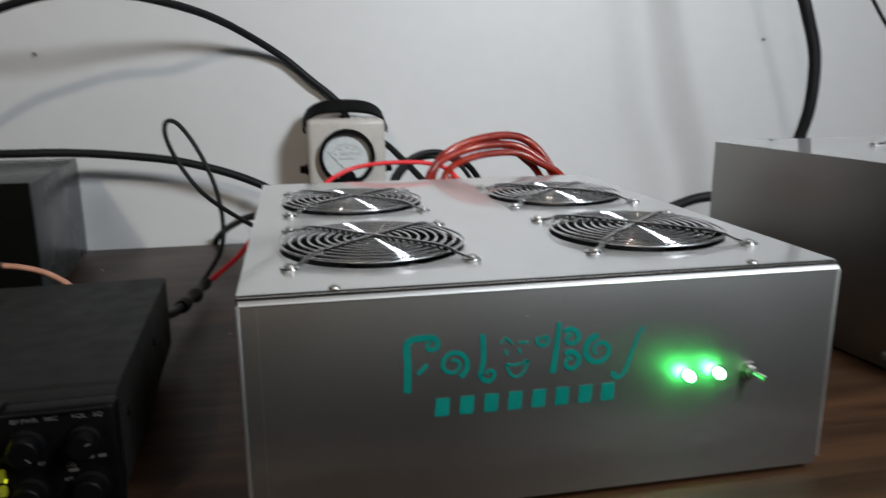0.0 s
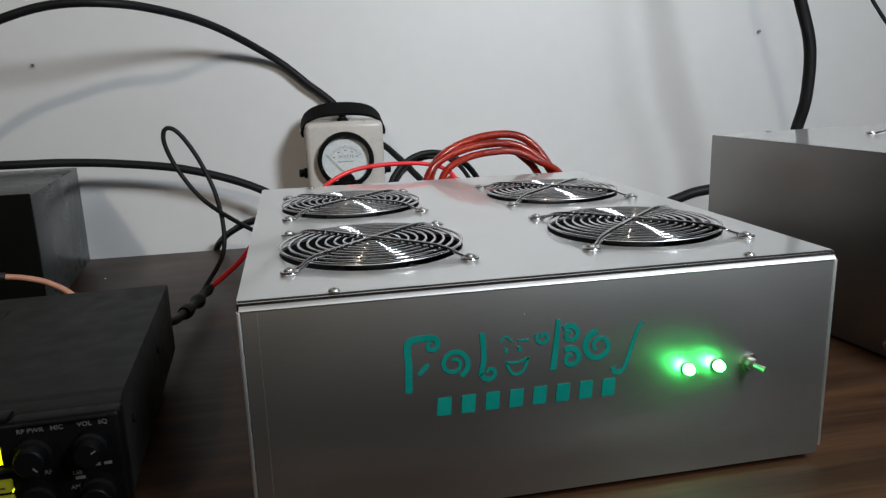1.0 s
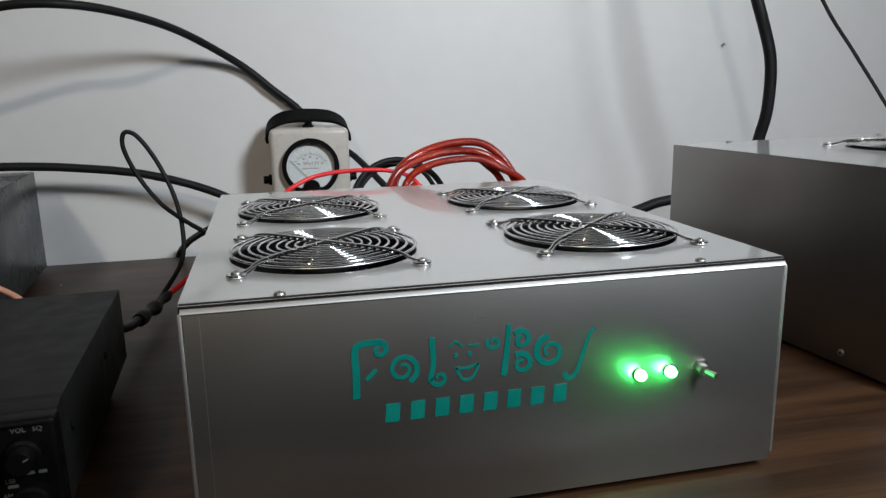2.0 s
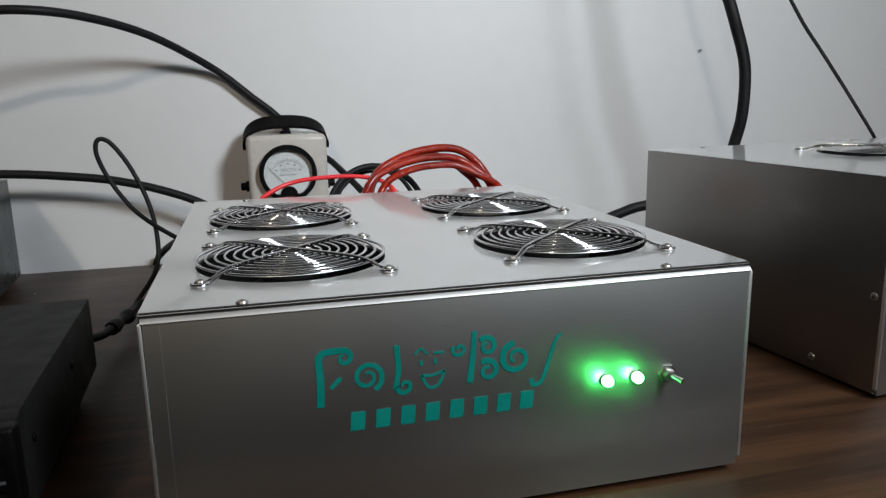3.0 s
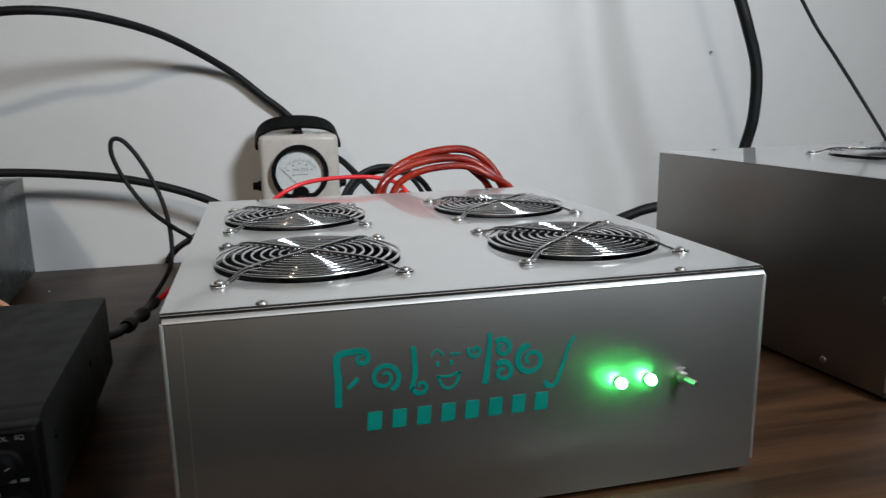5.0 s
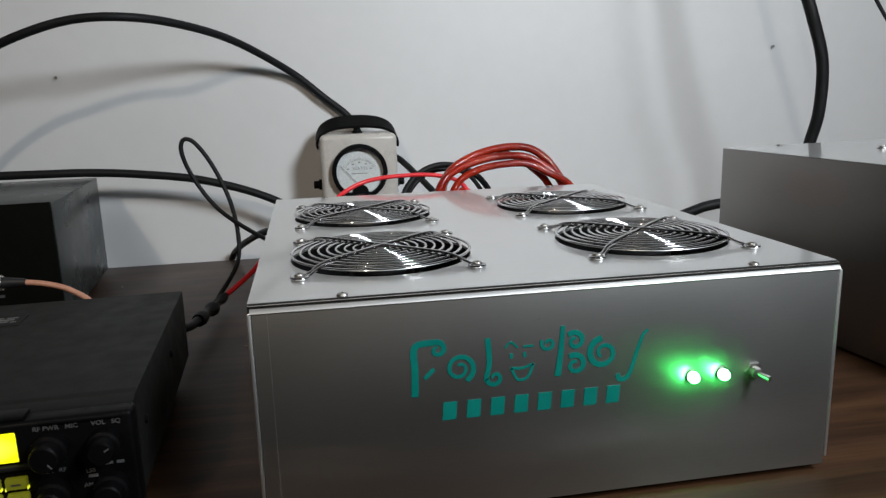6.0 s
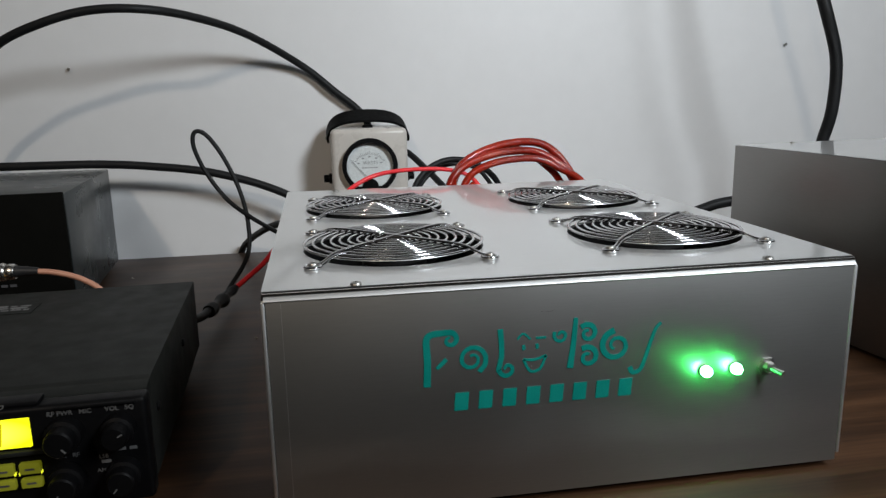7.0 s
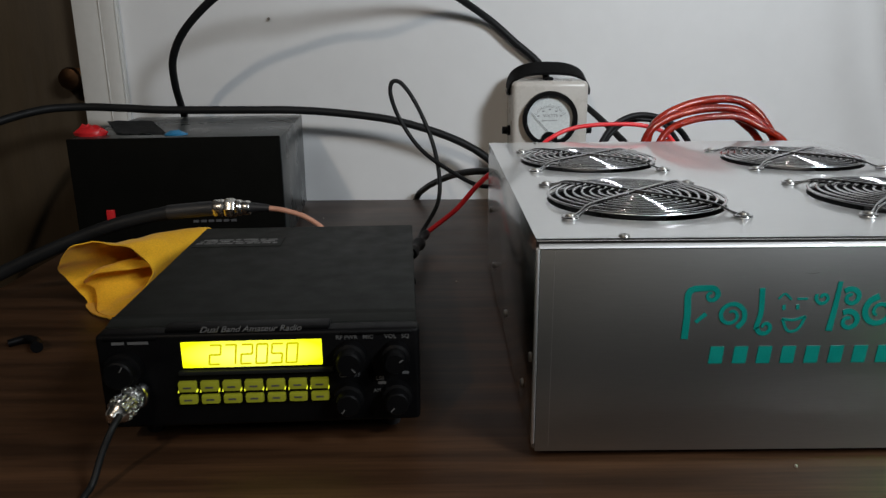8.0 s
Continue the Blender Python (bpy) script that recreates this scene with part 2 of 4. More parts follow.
def tube(points, radius, sides=10, per=8, closed=False, smooth=True, bm=None):
    """A round cable along the points."""
    bm = bm or bmesh.new()
    line = smooth_line(points, per, closed) if smooth else [Vector(q) for q in points]
    n = len(line)
    normal, rings = None, []
    for i, q in enumerate(line):
        a = line[i - 1] if i or closed else q
        b = line[(i + 1) % n] if i + 1 < n or closed else q
        way = (b - a).normalized()
        if normal is None:
            normal = way.orthogonal().normalized()
            if closed:
                normal = Vector((0, 0, 1)) if abs(way.z) < 0.5 else normal
        normal = (normal - way * normal.dot(way)).normalized()
        side = way.cross(normal)
        r = radius(i / max(n - 1, 1)) if callable(radius) else radius
        rings.append([bm.verts.new(q + (normal * math.cos(2 * math.pi * k / sides) + side * math.sin(2 * math.pi * k / sides)) * r) for k in range(sides)])
    pairs = list(zip(rings, rings[1:])) + ([(rings[-1], rings[0])] if closed else [])
    for a, b in pairs:
        for k in range(sides):
            bm.faces.new((a[k], a[(k + 1) % sides], b[(k + 1) % sides], b[k]))
    if not closed:
        bm.faces.new(list(reversed(rings[0])))
        bm.faces.new(rings[-1])
    return bm


def prism(outline, depth, m=None, bm=None):
    """A flat outline in x and z, pulled along y from 0 to depth."""
    bm = bm or bmesh.new()
    m = m or Matrix.Identity(4)
    a = [bm.verts.new(m @ Vector((x, 0, z))) for x, z in outline]
    b = [bm.verts.new(m @ Vector((x, depth, z))) for x, z in outline]
    bm.faces.new(a)
    bm.faces.new(list(reversed(b)))
    for i in range(len(a)):
        j = (i + 1) % len(a)
        bm.faces.new((a[j], a[i], b[i], b[j]))
    return bm


def mesh_of(name, bm, material, shade=True, angle=38):
    bmesh.ops.recalc_face_normals(bm, faces=bm.faces)
    data = bpy.data.meshes.new(name)
    bm.to_mesh(data)
    bm.free()
    if material:
        data.materials.append(material)
    if shade:
        data.shade_smooth()
        data.set_sharp_from_angle(angle=radians(angle))
    return data


def part(name, bm, material, parent, label=""):
    ob = new(name, mesh_of(name, bm, material) if isinstance(bm, bmesh.types.BMesh) else bm)
    ob.parent = parent
    return tagged(ob, label)


def thing(name, label, category, at=(0, 0, 0), yaw=0.0, group="", kind=""):
    ob = new(name)
    ob.empty_display_size = 0.02
    ob.matrix_world = pose(*at, 0, 0, yaw)
    return tagged(ob, label, category, group, kind)


def solid(name, bm, material, label, category, kind="", group=""):
    return tagged(new(name, mesh_of(name, bm, material)), label, category, group, kind)


def lettering(text, size, m, depth=0.0002, shear=0.0, bold=0.0):
    """The mesh of a line of writing that stands upright in x and z, centred, facing -y."""
    data = bpy.data.curves.new("writing", "FONT")
    data.body, data.size, data.extrude, data.shear, data.offset = text, size, depth, shear, bold
    data.align_x, data.align_y, data.resolution_u = "CENTER", "CENTER", 3
    ob = new("writing", data)
    bpy.context.view_layer.update()
    made = bpy.data.meshes.new_from_object(ob.evaluated_get(bpy.context.evaluated_depsgraph_get()))
    made.transform(m @ pose(0, 0, 0, 90, 0, 0))
    bpy.data.objects.remove(ob)
    bpy.data.curves.remove(data)
    return made


def write(text, size, m, material, parent, shear=0.0, bold=0.0):
    made = lettering(text, size, m, shear=shear, bold=bold)
    made.materials.clear()
    made.materials.append(material)
    return part("writing", made, material, parent)


# ---------------------------------------------------------------- the setting
WALL_Y, TABLE = 0.75, 0.766
X0, X1, Y0, TOP = -2.2, 2.6, -3.2, 2.45
DOOR_X = -0.586

solid("floor", box(X0 - 0.1, X1 + 0.1, Y0 - 0.1, WALL_Y + 0.1, -0.1, 0.0), M_FLOOR, "plain brown vinyl floor under the table", "floor", "structure")
solid("ceiling", box(X0 - 0.1, X1 + 0.1, Y0 - 0.1, WALL_Y + 0.1, TOP, TOP + 0.1), M_CEIL, "plain pale painted ceiling over the room", "ceiling", "structure")
solid("wall_north", box(DOOR_X, X1, WALL_Y, WALL_Y + 0.12, 0, TOP), M_WALL, "white painted wall with scuffs and small nails", "wall", "structure")
solid("wall_north_side", box(X0, DOOR_X - 0.82, WALL_Y, WALL_Y + 0.12, 0, TOP), M_WALL, "white painted wall beyond the door", "wall", "structure")
solid("wall_north_head", box(DOOR_X - 0.82, DOOR_X, WALL_Y, WALL_Y + 0.12, 2.04, TOP), M_WALL, "white painted wall over the door", "wall", "structure")
# three unseen walls, added to close the room and darken what the metal reflects
solid("wall_west", box(X0 - 0.1, X0, Y0, WALL_Y + 0.12, 0, TOP), M_ROOM_DARKENED, "plain side wall out of view, painted dark for an unlit room", "wall", "structure")
solid("wall_east", box(X1, X1 + 0.1, Y0, WALL_Y + 0.12, 0, TOP), M_ROOM_DARKENED, "plain side wall out of view, painted dark for an unlit room", "wall", "structure")
solid("wall_south", box(X0, X1, Y0 - 0.1, Y0, 0, TOP), M_ROOM_DARKENED, "plain wall behind the viewer, painted dark for an unlit room", "wall", "structure")


def casing(x0, x1, z0, z1):
    """A door casing strip with a stepped, rounded face."""
    bm = box(x0, x1, WALL_Y - 0.012, WALL_Y, z0, z1, 0.003)
    box(x0 + (x1 - x0) * 0.62, x1 - 0.002, WALL_Y - 0.0142, WALL_Y - 0.0122, z0, z1, 0.003, bm=bm)
    return bm


solid("trim", casing(DOOR_X, DOOR_X + 0.066, 0, 2.10), M_TRIM, "white painted wooden door casing", "door trim", "structure")
door = thing("door_1", "closed dark brown wooden door with a bronze knob", "door", (DOOR_X - 0.81, WALL_Y + 0.02, 0.008), kind="structure")
part("door_leaf", box(0, 0.806, 0, 0.04, 0, 2.03, 0.002), M_DOOR, door)
part("door_knob", lathe([(0.016, 0.0), (0.0155, 0.003), (0.0085, 0.006), (0.008, 0.014), (0.014, 0.019), (0.0175, 0.026), (0.015, 0.033), (0.006, 0.036)], "y", (0.792, -0.0005, 0.945), 28), M_BRONZE, door, "dark bronze round knob")


def nail(x, z):
    solid("wall_nail", lathe([(0.0012, 0.0), (0.0012, 0.004), (0.0023, 0.0045), (0.0021, 0.0060)], "y", (x, WALL_Y + 0.001, z), 10), M_STEEL, "small dull nail head in the white wall", "nail", group="nails in the wall")


nail(-0.302, 1.037)
nail(0.790, 1.061)
nail(-0.364, 1.138)

# the table
table = thing("table", "dark walnut laminate table with straight edges", "table", (0, 0, 0))
part("tabletop", box(-0.50, 1.55, -0.051, WALL_Y - 0.013, TABLE - 0.03, TABLE, 0.0015), M_WALNUT, table)
# the bright reflection on the rounded front edge, built as a pale strip
part("edge_glint", box(-0.50, 1.55, -0.0535, -0.0513, TABLE - 0.029, TABLE - 0.0012, 0.0006), M_ALU_EDGE, table, "pale strip standing for the reflection along the edge")
for lx in (-0.48, 1.45):
    for ly in (0.02, 0.64):
        part("leg", box(lx, lx + 0.05, ly, ly + 0.05, 0.0, TABLE - 0.0302, 0.003), M_WALNUT, table)


# ---------------------------------------------------------------- the amplifiers
def holed_plate(w, y0, d, z, thick, holes, r, half):
    """A plate with round openings, cut into cells so that each opening sits in a square of its own."""
    bm = bmesh.new()
    xs = sorted({0.0, w} | {round(hx + s * half, 5) for hx, hy in holes for s in (-1, 1)})
    ys = sorted({y0, d} | {round(hy + s * half, 5) for hx, hy in holes for s in (-1, 1)})
    for i in range(len(xs) - 1):
        for j in range(len(ys) - 1):
            cx, cy = (xs[i] + xs[i + 1]) / 2, (ys[j] + ys[j + 1]) / 2
            hit = [h for h in holes if abs(h[0] - cx) < 0.004 and abs(h[1] - cy) < 0.004]
            if not hit:
                for zz in (z, z - thick):
                    bm.faces.new([bm.verts.new((x, y, zz)) for x, y in ((xs[i], ys[j]), (xs[i + 1], ys[j]), (xs[i + 1], ys[j + 1]), (xs[i], ys[j + 1]))])
                continue
            n = 64
            square, round_top, round_low = [], [], []
            for k in range(n):
                a = 2 * math.pi * k / n
                c, s = math.cos(a), math.sin(a)
                f = 1 / max(abs(c), abs(s))
                square.append(bm.verts.new((cx + c * f * (xs[i + 1] - xs[i]) / 2, cy + s * f * (ys[j + 1] - ys[j]) / 2, z)))
                round_top.append(bm.verts.new((cx + r * c, cy + r * s, z)))
                round_low.append(bm.verts.new((cx + r * c, cy + r * s, z - thick)))
            for k in range(n):
                q = (k + 1) % n
                bm.faces.new((square[k], square[q], round_top[q], round_top[k]))
                bm.faces.new((round_top[k], round_top[q], round_low[q], round_low[k]))
    bmesh.ops.remove_doubles(bm, verts=bm.verts, dist=0.00002)
    return bm


WIRE, EYE_AT = 0.00092, 0.0525


def guard_ring(i):
    r = 0.0066 + i * 0.00572
    z = 0.0050 - 0.0012 * (r / 0.0572) ** 6
    return mesh_of("ring", tube([(r * math.cos(2 * math.pi * k / 60), r * math.sin(2 * math.pi * k / 60), z) for k in range(60)], WIRE, 8, closed=True, smooth=False), M_CHROME, angle=70)


def guard_wire():
    """A straight wire across the rings whose bent feet reach two eyes."""
    p = EYE_AT - 0.003
    line = [(-p, -p, 0.0016), (-0.0452, -0.0452, 0.0030), (-0.0405, -0.0405, 0.0054), (-0.030, -0.030, 0.0066), (0, 0, 0.0066), (0.030, 0.030, 0.0066), (0.0405, 0.0405, 0.0054), (0.0452, 0.0452, 0.0030), (p, p, 0.0016)]
    return mesh_of("cross_wire", tube(line, WIRE, 8, per=5), M_CHROME, angle=70)


def guard_brace():
    """A short bent wire from the outer rings down beside an eye."""
    line = [(0.0300, 0.0330, 0.0044), (0.0372, 0.0405, 0.0050), (0.0420, 0.0452, 0.0038), (0.0462, 0.0490, 0.0016), (0.0490, 0.0520, 0.0011)]
    return mesh_of("brace", tube(line, WIRE, 8, per=4), M_CHROME, angle=70)


def guard_eye():
    return mesh_of("eye", tube([(0.0046 * math.cos(2 * math.pi * k / 20), 0.0046 * math.sin(2 * math.pi * k / 20), 0.0012) for k in range(20)], WIRE * 1.2, 8, closed=True, smooth=False), M_CHROME, angle=70)


def screw_mesh(r=0.0031, h=0.0017):
    """A pan-head screw; a flat dark cross on top paints the shade of its recess."""
    bm = lathe([(r, 0.0), (r * 1.02, h * 0.35), (r * 0.86, h * 0.8), (r * 0.5, h), (0.0003, h * 1.04)], "z", (0, 0, 0), 18)
    first = len(bm.faces)
    for a, b in ((0.44, 0.10), (0.10, 0.44)):
        c = [bm.verts.new((sx * r * a, sy * r * b, h * 1.06)) for sx, sy in ((-1, -1), (1, -1), (1, 1), (-1, 1))]
        bm.faces.new(c)
    bm.faces.ensure_lookup_table()
    for f in bm.faces[first:]:
        f.material_index = 1
    data = mesh_of("screw", bm, M_STEEL)
    data.materials.append(M_DARK)
    return data


def blade_mesh():
    """One swept fan blade with a little thickness."""
    bm = bmesh.new()
    rows = []
    for i in range(7):
        r = 0.0195 + i * 0.0059
        lead = i * 0.075
        rows.append([bm.verts.new((r * math.cos(lead + q), r * math.sin(lead + q), -0.003 - 0.013 * (q / 0.62) + dz)) for q, dz in ((0.0, 0), (0.31, 0.0012), (0.62, 0))])
    for a, c in zip(rows, rows[1:]):
        for k in range(2):
            bm.faces.new((a[k], a[k + 1], c[k + 1], c[k]))
    bmesh.ops.solidify(bm, geom=list(bm.faces), thickness=0.0012)
    return mesh_of("blade", bm, M_FAN)


def ring_only(r0, r1, z0, z1, n=48):
    """A tube wall between two radii with open middle."""
    bm = bmesh.new()
    rings = [[bm.verts.new((r * math.cos(2 * math.pi * k / n), r * math.sin(2 * math.pi * k / n), z)) for k in range(n)] for r, z in ((r0, z0), (r1, z0), (r1, z1), (r0, z1))]
    for a, b in zip(rings, rings[1:] + rings[:1]):
        for k in range(n):
            bm.faces.new((a[k], a[(k + 1) % n], b[(k + 1) % n], b[k]))
    return bm


BRACE = guard_brace()
RINGS, CROSS, EYE, SCREW, BLADE = [guard_ring(i) for i in range(10)], guard_wire(), guard_eye(), screw_mesh(), blade_mesh()
HUB = mesh_of("hub", lathe([(0.021, -0.012), (0.0215, -0.002), (0.0195, 0.0), (0.0003, 0.0002)], "z", (0, 0, 0), 32), M_FAN)
FRAME = mesh_of("fan_frame", ring_only(0.0580, 0.0602, -0.0255, -0.0018), M_FAN)
STICK = mesh_of("sticker", lathe([(0.0165, 0.0), (0.0165, 0.0004)], "z", (0, 0, 0), 28), M_STICKER)
BIGSCREW = screw_mesh(0.0031, 0.0019)


def put(name, data, parent, m, label=""):
    ob = part(name, data, None, parent, label)
    ob.matrix_basis = m
    return ob


def amplifier(name, label, at, yaw, w, d, h, lift, fans, lid_screws, side_screws, side_metal):
    """A sheet-metal case: a cover that wraps the top and both sides, with a front, back and bottom plate, fans under guards, on rubber feet."""
    amp = thing(name, label, "amplifier", at, yaw)
    z0, z1, s = lift, lift + h, 0.0016
    top = holed_plate(w, 0.0042, d, z1, s, fans, 0.0588, 0.0605)
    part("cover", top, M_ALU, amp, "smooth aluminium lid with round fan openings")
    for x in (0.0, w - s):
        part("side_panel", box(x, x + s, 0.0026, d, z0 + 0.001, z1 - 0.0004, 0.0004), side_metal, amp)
    part("front_panel", box(0.0019, w - 0.0019, -0.0006, 0.0022, z0, z1 - 0.0046, 0.0006, 2), M_ALU_FRONT_SHADED, amp)
    part("seam", box(0.0012, w - 0.0012, 0.0012, 0.0040, z1 - 0.004, z1 - 0.0016), M_DARK, amp, "dark seam under the lid")
    part("seam", box(0.0004, w - 0.0004, 0.0032, 0.0040, z1 - 0.0015, z1 - 0.0001), M_DARK, amp, "dark seam beside the lid")
    part("lid_lip", box(0.0004, w - 0.0004, 0.0006, 0.0031, z1 - 0.0013, z1 - 0.0005, 0.0002), M_ALU_SIDE_SHADED, amp, "thin folded lip of the lid")
    flange = bmesh.new()
    rows = [[flange.verts.new((x, y, z1 + dz)) for y, dz in ((0.0022, -0.0046), (-0.0011, -0.0046), (-0.0012, -0.0042), (0.0004, -0.0023), (0.0010, -0.0021), (0.0022, -0.0021))] for x in (0.0012, w - 0.0012)]
    for k in range(6):
        flange.faces.new((rows[0][k], rows[0][(k + 1) % 6], rows[1][(k + 1) % 6], rows[1][k]))
    flange.faces.new(rows[0])
    flange.faces.new(list(reversed(rows[1])))
    part("front_flange", flange, M_ALU, amp, "bright folded edge of the front plate")
    for x in (-0.0003, w - 0.0017):
        part("edge_strip", box(x, x + 0.0020, -0.0009, 0.0024, z0 + 0.0048, z1 - 0.0046, 0.0007, 2), M_ALU_EDGE, amp, "bare scratched edge")
    part("back_panel", box(s, w - s, d - 0.0022, d - 0.0004, z0, z1 - 0.0022, 0.0004), M_ALU, amp)
    part("bottom_panel", box(s, w - s, 0.0024, d - 0.0024, z0 + 0.0004, z0 + 0.002), M_ALU, amp)
    # added black sheet that paints the shade below the fan openings
    part("inner_shade_sheet", box(0.006, w - 0.006, 0.008, d - 0.006, z0 + 0.022, z0 + 0.024), M_DARK, amp, "near-black sheet standing for the shade inside")
    for fx in (0.03, w - 0.03):
        for fy in (0.035, d - 0.03):
            part("rubber_foot", lathe([(0.008, 0.0), (0.0095, lift * 0.3), (0.0095, lift + 0.0002)], "z", (fx, fy, 0), 16), M_RUBBER, amp)
    for fx, fy in fans:
        put("fan_frame", FRAME, amp, pose(fx, fy, z1), "black plastic fan frame")
        rotor = put("fan_rotor", HUB, amp, pose(fx, fy, z1 - 0.006, 0, 0, 17 + 400 * fx), "black plastic fan rotor at rest")
        for k in range(7):
            put("blade", BLADE, rotor, pose(0, 0, 0, 0, 0, k * 360 / 7))
        put("hub_label", STICK, rotor, pose(0, 0, 0.0002))
        guard = put("fan_guard", RINGS[9], amp, pose(fx, fy, z1), "chrome wire guard with concentric rings")
        for ring in RINGS[:9]:
            put("ring", ring, guard, pose(0, 0, 0))
        for turn in (0, 90):
            put("cross_wire", CROSS, guard, pose(0, 0, 0.0004 * (turn > 0), 0, 0, turn))
        for sx in (1, -1):
            for sy in (1, -1):
                put("eye", EYE, guard, pose(EYE_AT * sx, EYE_AT * sy, 0))
                put("brace", BRACE, guard, pose(0, 0, 0, 0, 0, {(1, 1): 0, (-1, 1): 90, (-1, -1): 180, (1, -1): 270}[sx, sy]))
                put("guard_screw", BIGSCREW, guard, pose(0.0525 * sx, 0.0525 * sy, 0.0018, 0, 0, 40 * sx))
    for x, y in lid_screws:
        put("lid_screw", SCREW, amp, pose(x, y, z1 - 0.0001))
    for y, z in side_screws:
        put("side_screw", SCREW, amp, pose(0.0001, y, z, 0, -90, 0))
        put("side_screw", SCREW, amp, pose(w - 0.0001, y, z, 0, 90, 0))
    return amp


AMP_Z = 0.0050
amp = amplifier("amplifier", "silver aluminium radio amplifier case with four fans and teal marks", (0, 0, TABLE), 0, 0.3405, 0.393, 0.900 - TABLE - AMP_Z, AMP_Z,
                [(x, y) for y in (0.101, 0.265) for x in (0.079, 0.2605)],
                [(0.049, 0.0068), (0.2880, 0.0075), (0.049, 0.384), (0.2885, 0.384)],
                [(0.049, 0.025), (0.172, 0.026), (0.303, 0.026), (0.348, 0.072), (0.012, 0.060)], M_ALU_SIDE_SHADED)
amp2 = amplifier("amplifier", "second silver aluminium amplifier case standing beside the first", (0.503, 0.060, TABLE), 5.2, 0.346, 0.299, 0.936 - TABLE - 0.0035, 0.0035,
                 [(0.170, 0.154)], [(0.065, 0.290), (0.281, 0.290), (0.065, 0.0075), (0.281, 0.0075)], [(0.0085, 0.080), (0.060, 0.0150), (0.213, 0.0150)], M_ALU_DULL_SHADED)


def led(x, z):
    lamp = part("led_holder", lathe([(0.0041, 0.0), (0.0039, 0.0010), (0.0033, 0.0013)], "y", (x, -0.0007, z), 20), M_CHROME, amp, "chrome lamp holder")
    part("led", lathe([(0.0032, 0.0), (0.0032, 0.0018), (0.0027, 0.0035), (0.0015, 0.0046), (0.0003, 0.0049)], "y", (x, -0.0018, z), 18), M_LED, lamp, "lit green light")


led(0.2472, 0.838 - TABLE)
led(0.2662, 0.838 - TABLE)
switch = part("toggle_switch", lathe([(0.0056, 0.0), (0.0056, 0.0016), (0.0035, 0.0018), (0.0035, 0.0052), (0.0028, 0.0056)], "y", (0.2865, -0.0007, 0.8375 - TABLE), 6), M_STEEL, amp, "steel toggle switch")
part("lever", tube([(0.2865, -0.005, 0.8375 - TABLE), (0.2884, -0.0085, 0.8368 - TABLE), (0.2902, -0.0120, 0.8360 - TABLE)], lambda t: 0.0012 + 0.0008 * t, 10, 4), M_STEEL, switch)


for fx in (0.0098,):
    part("film_edge", box(fx, fx + 0.00012, -0.00070, -0.0005, AMP_Z + 0.004, 0.900 - TABLE - 0.006), M_ALU_EDGE, amp, "faint edge of clear film")
part("scuff", tube([(0.1485, -0.00065, 0.8805 - TABLE), (0.1520, -0.0006, 0.8800 - TABLE), (0.1560, -0.0006, 0.8808 - TABLE)], 0.00009, 6), M_ALU_SIDE_SHADED, amp, "small light scuff")

# the teal mark: plain slanted strokes with curls, a crescent, and a row of upright blocks
def stroke(line, width):
    """A flat ribbon of vinyl along a line in x and z on the front plate."""
    bm = bmesh.new()
    pts = smooth_line([(x, 0, z) for x, z in line], 7)
    n = len(pts)
    rows = []
    for i, q in enumerate(pts):
        way = (pts[min(i + 1, n - 1)] - pts[max(i - 1, 0)]).normalized()
        side = Vector((-way.z, 0, way.x)) * (width(i / (n - 1)) / 2)
        rows.append([bm.verts.new(Vector((c.x, y, c.z))) for c, y in ((q + side, -0.0007), (q + side, -0.00095), (q - side, -0.00095), (q - side, -0.0007))])
    for a, b in zip(rows, rows[1:]):
        for k in range(3):
            bm.faces.new((a[k], a[k + 1], b[k + 1], b[k]))
    bm.faces.new(rows[0])
    bm.faces.new(list(reversed(rows[-1])))
    return bm


def curl(cx, cz, r, start, turns, n=14):
    return [(cx + r * (1 - 0.75 * i / n) * math.cos(start + turns * 2 * math.pi * i / n), cz + r * (1 - 0.75 * i / n) * math.sin(start + turns * 2 * math.pi * i / n)) for i in range(n + 1)]


def mark(line, a, b):
    part("vinyl_mark", stroke([(x, z - TABLE) for x, z in line], lambda t: a + (b - a) * t), M_TEAL, amp)


mark([(0.0845, 0.842), (0.0850, 0.857), (0.0846, 0.868), (0.0870, 0.8715), (0.0935, 0.8722)] + curl(0.0975, 0.8680, 0.0045, 1.9, -1.1), 0.0040, 0.0014)
mark([(0.0900, 0.8520), (0.0955, 0.8572)], 0.0022, 0.0026)
mark(curl(0.1095, 0.8560, 0.0085, 5.2, 1.5), 0.0030, 0.0015)
mark([(0.1255, 0.8720), (0.1262, 0.858), (0.1245, 0.8492)] + curl(0.1293, 0.8488, 0.0045, 3.4, 1.0), 0.0031, 0.0015)
mark([(0.1385, 0.8535), (0.1425, 0.8465), (0.1480, 0.8475), (0.1515, 0.8550)], 0.0016, 0.0016)
mark([(0.1385, 0.8535), (0.1450, 0.8530), (0.1515, 0.8550)], 0.0015, 0.0015)
mark([(0.1350, 0.8655), (0.1385, 0.8685), (0.1425, 0.8650)], 0.0012, 0.0012)
mark([(0.1455, 0.8655), (0.1515, 0.8655)], 0.0013, 0.0013)
mark([(0.1386, 0.8620), (0.1388, 0.8590)], 0.0018, 0.0018)
mark([(0.1462, 0.8622), (0.1465, 0.8592)], 0.0018, 0.0018)
mark([(0.1655, 0.8462), (0.1672, 0.8600), (0.1685, 0.8755)], 0.0038, 0.0026)
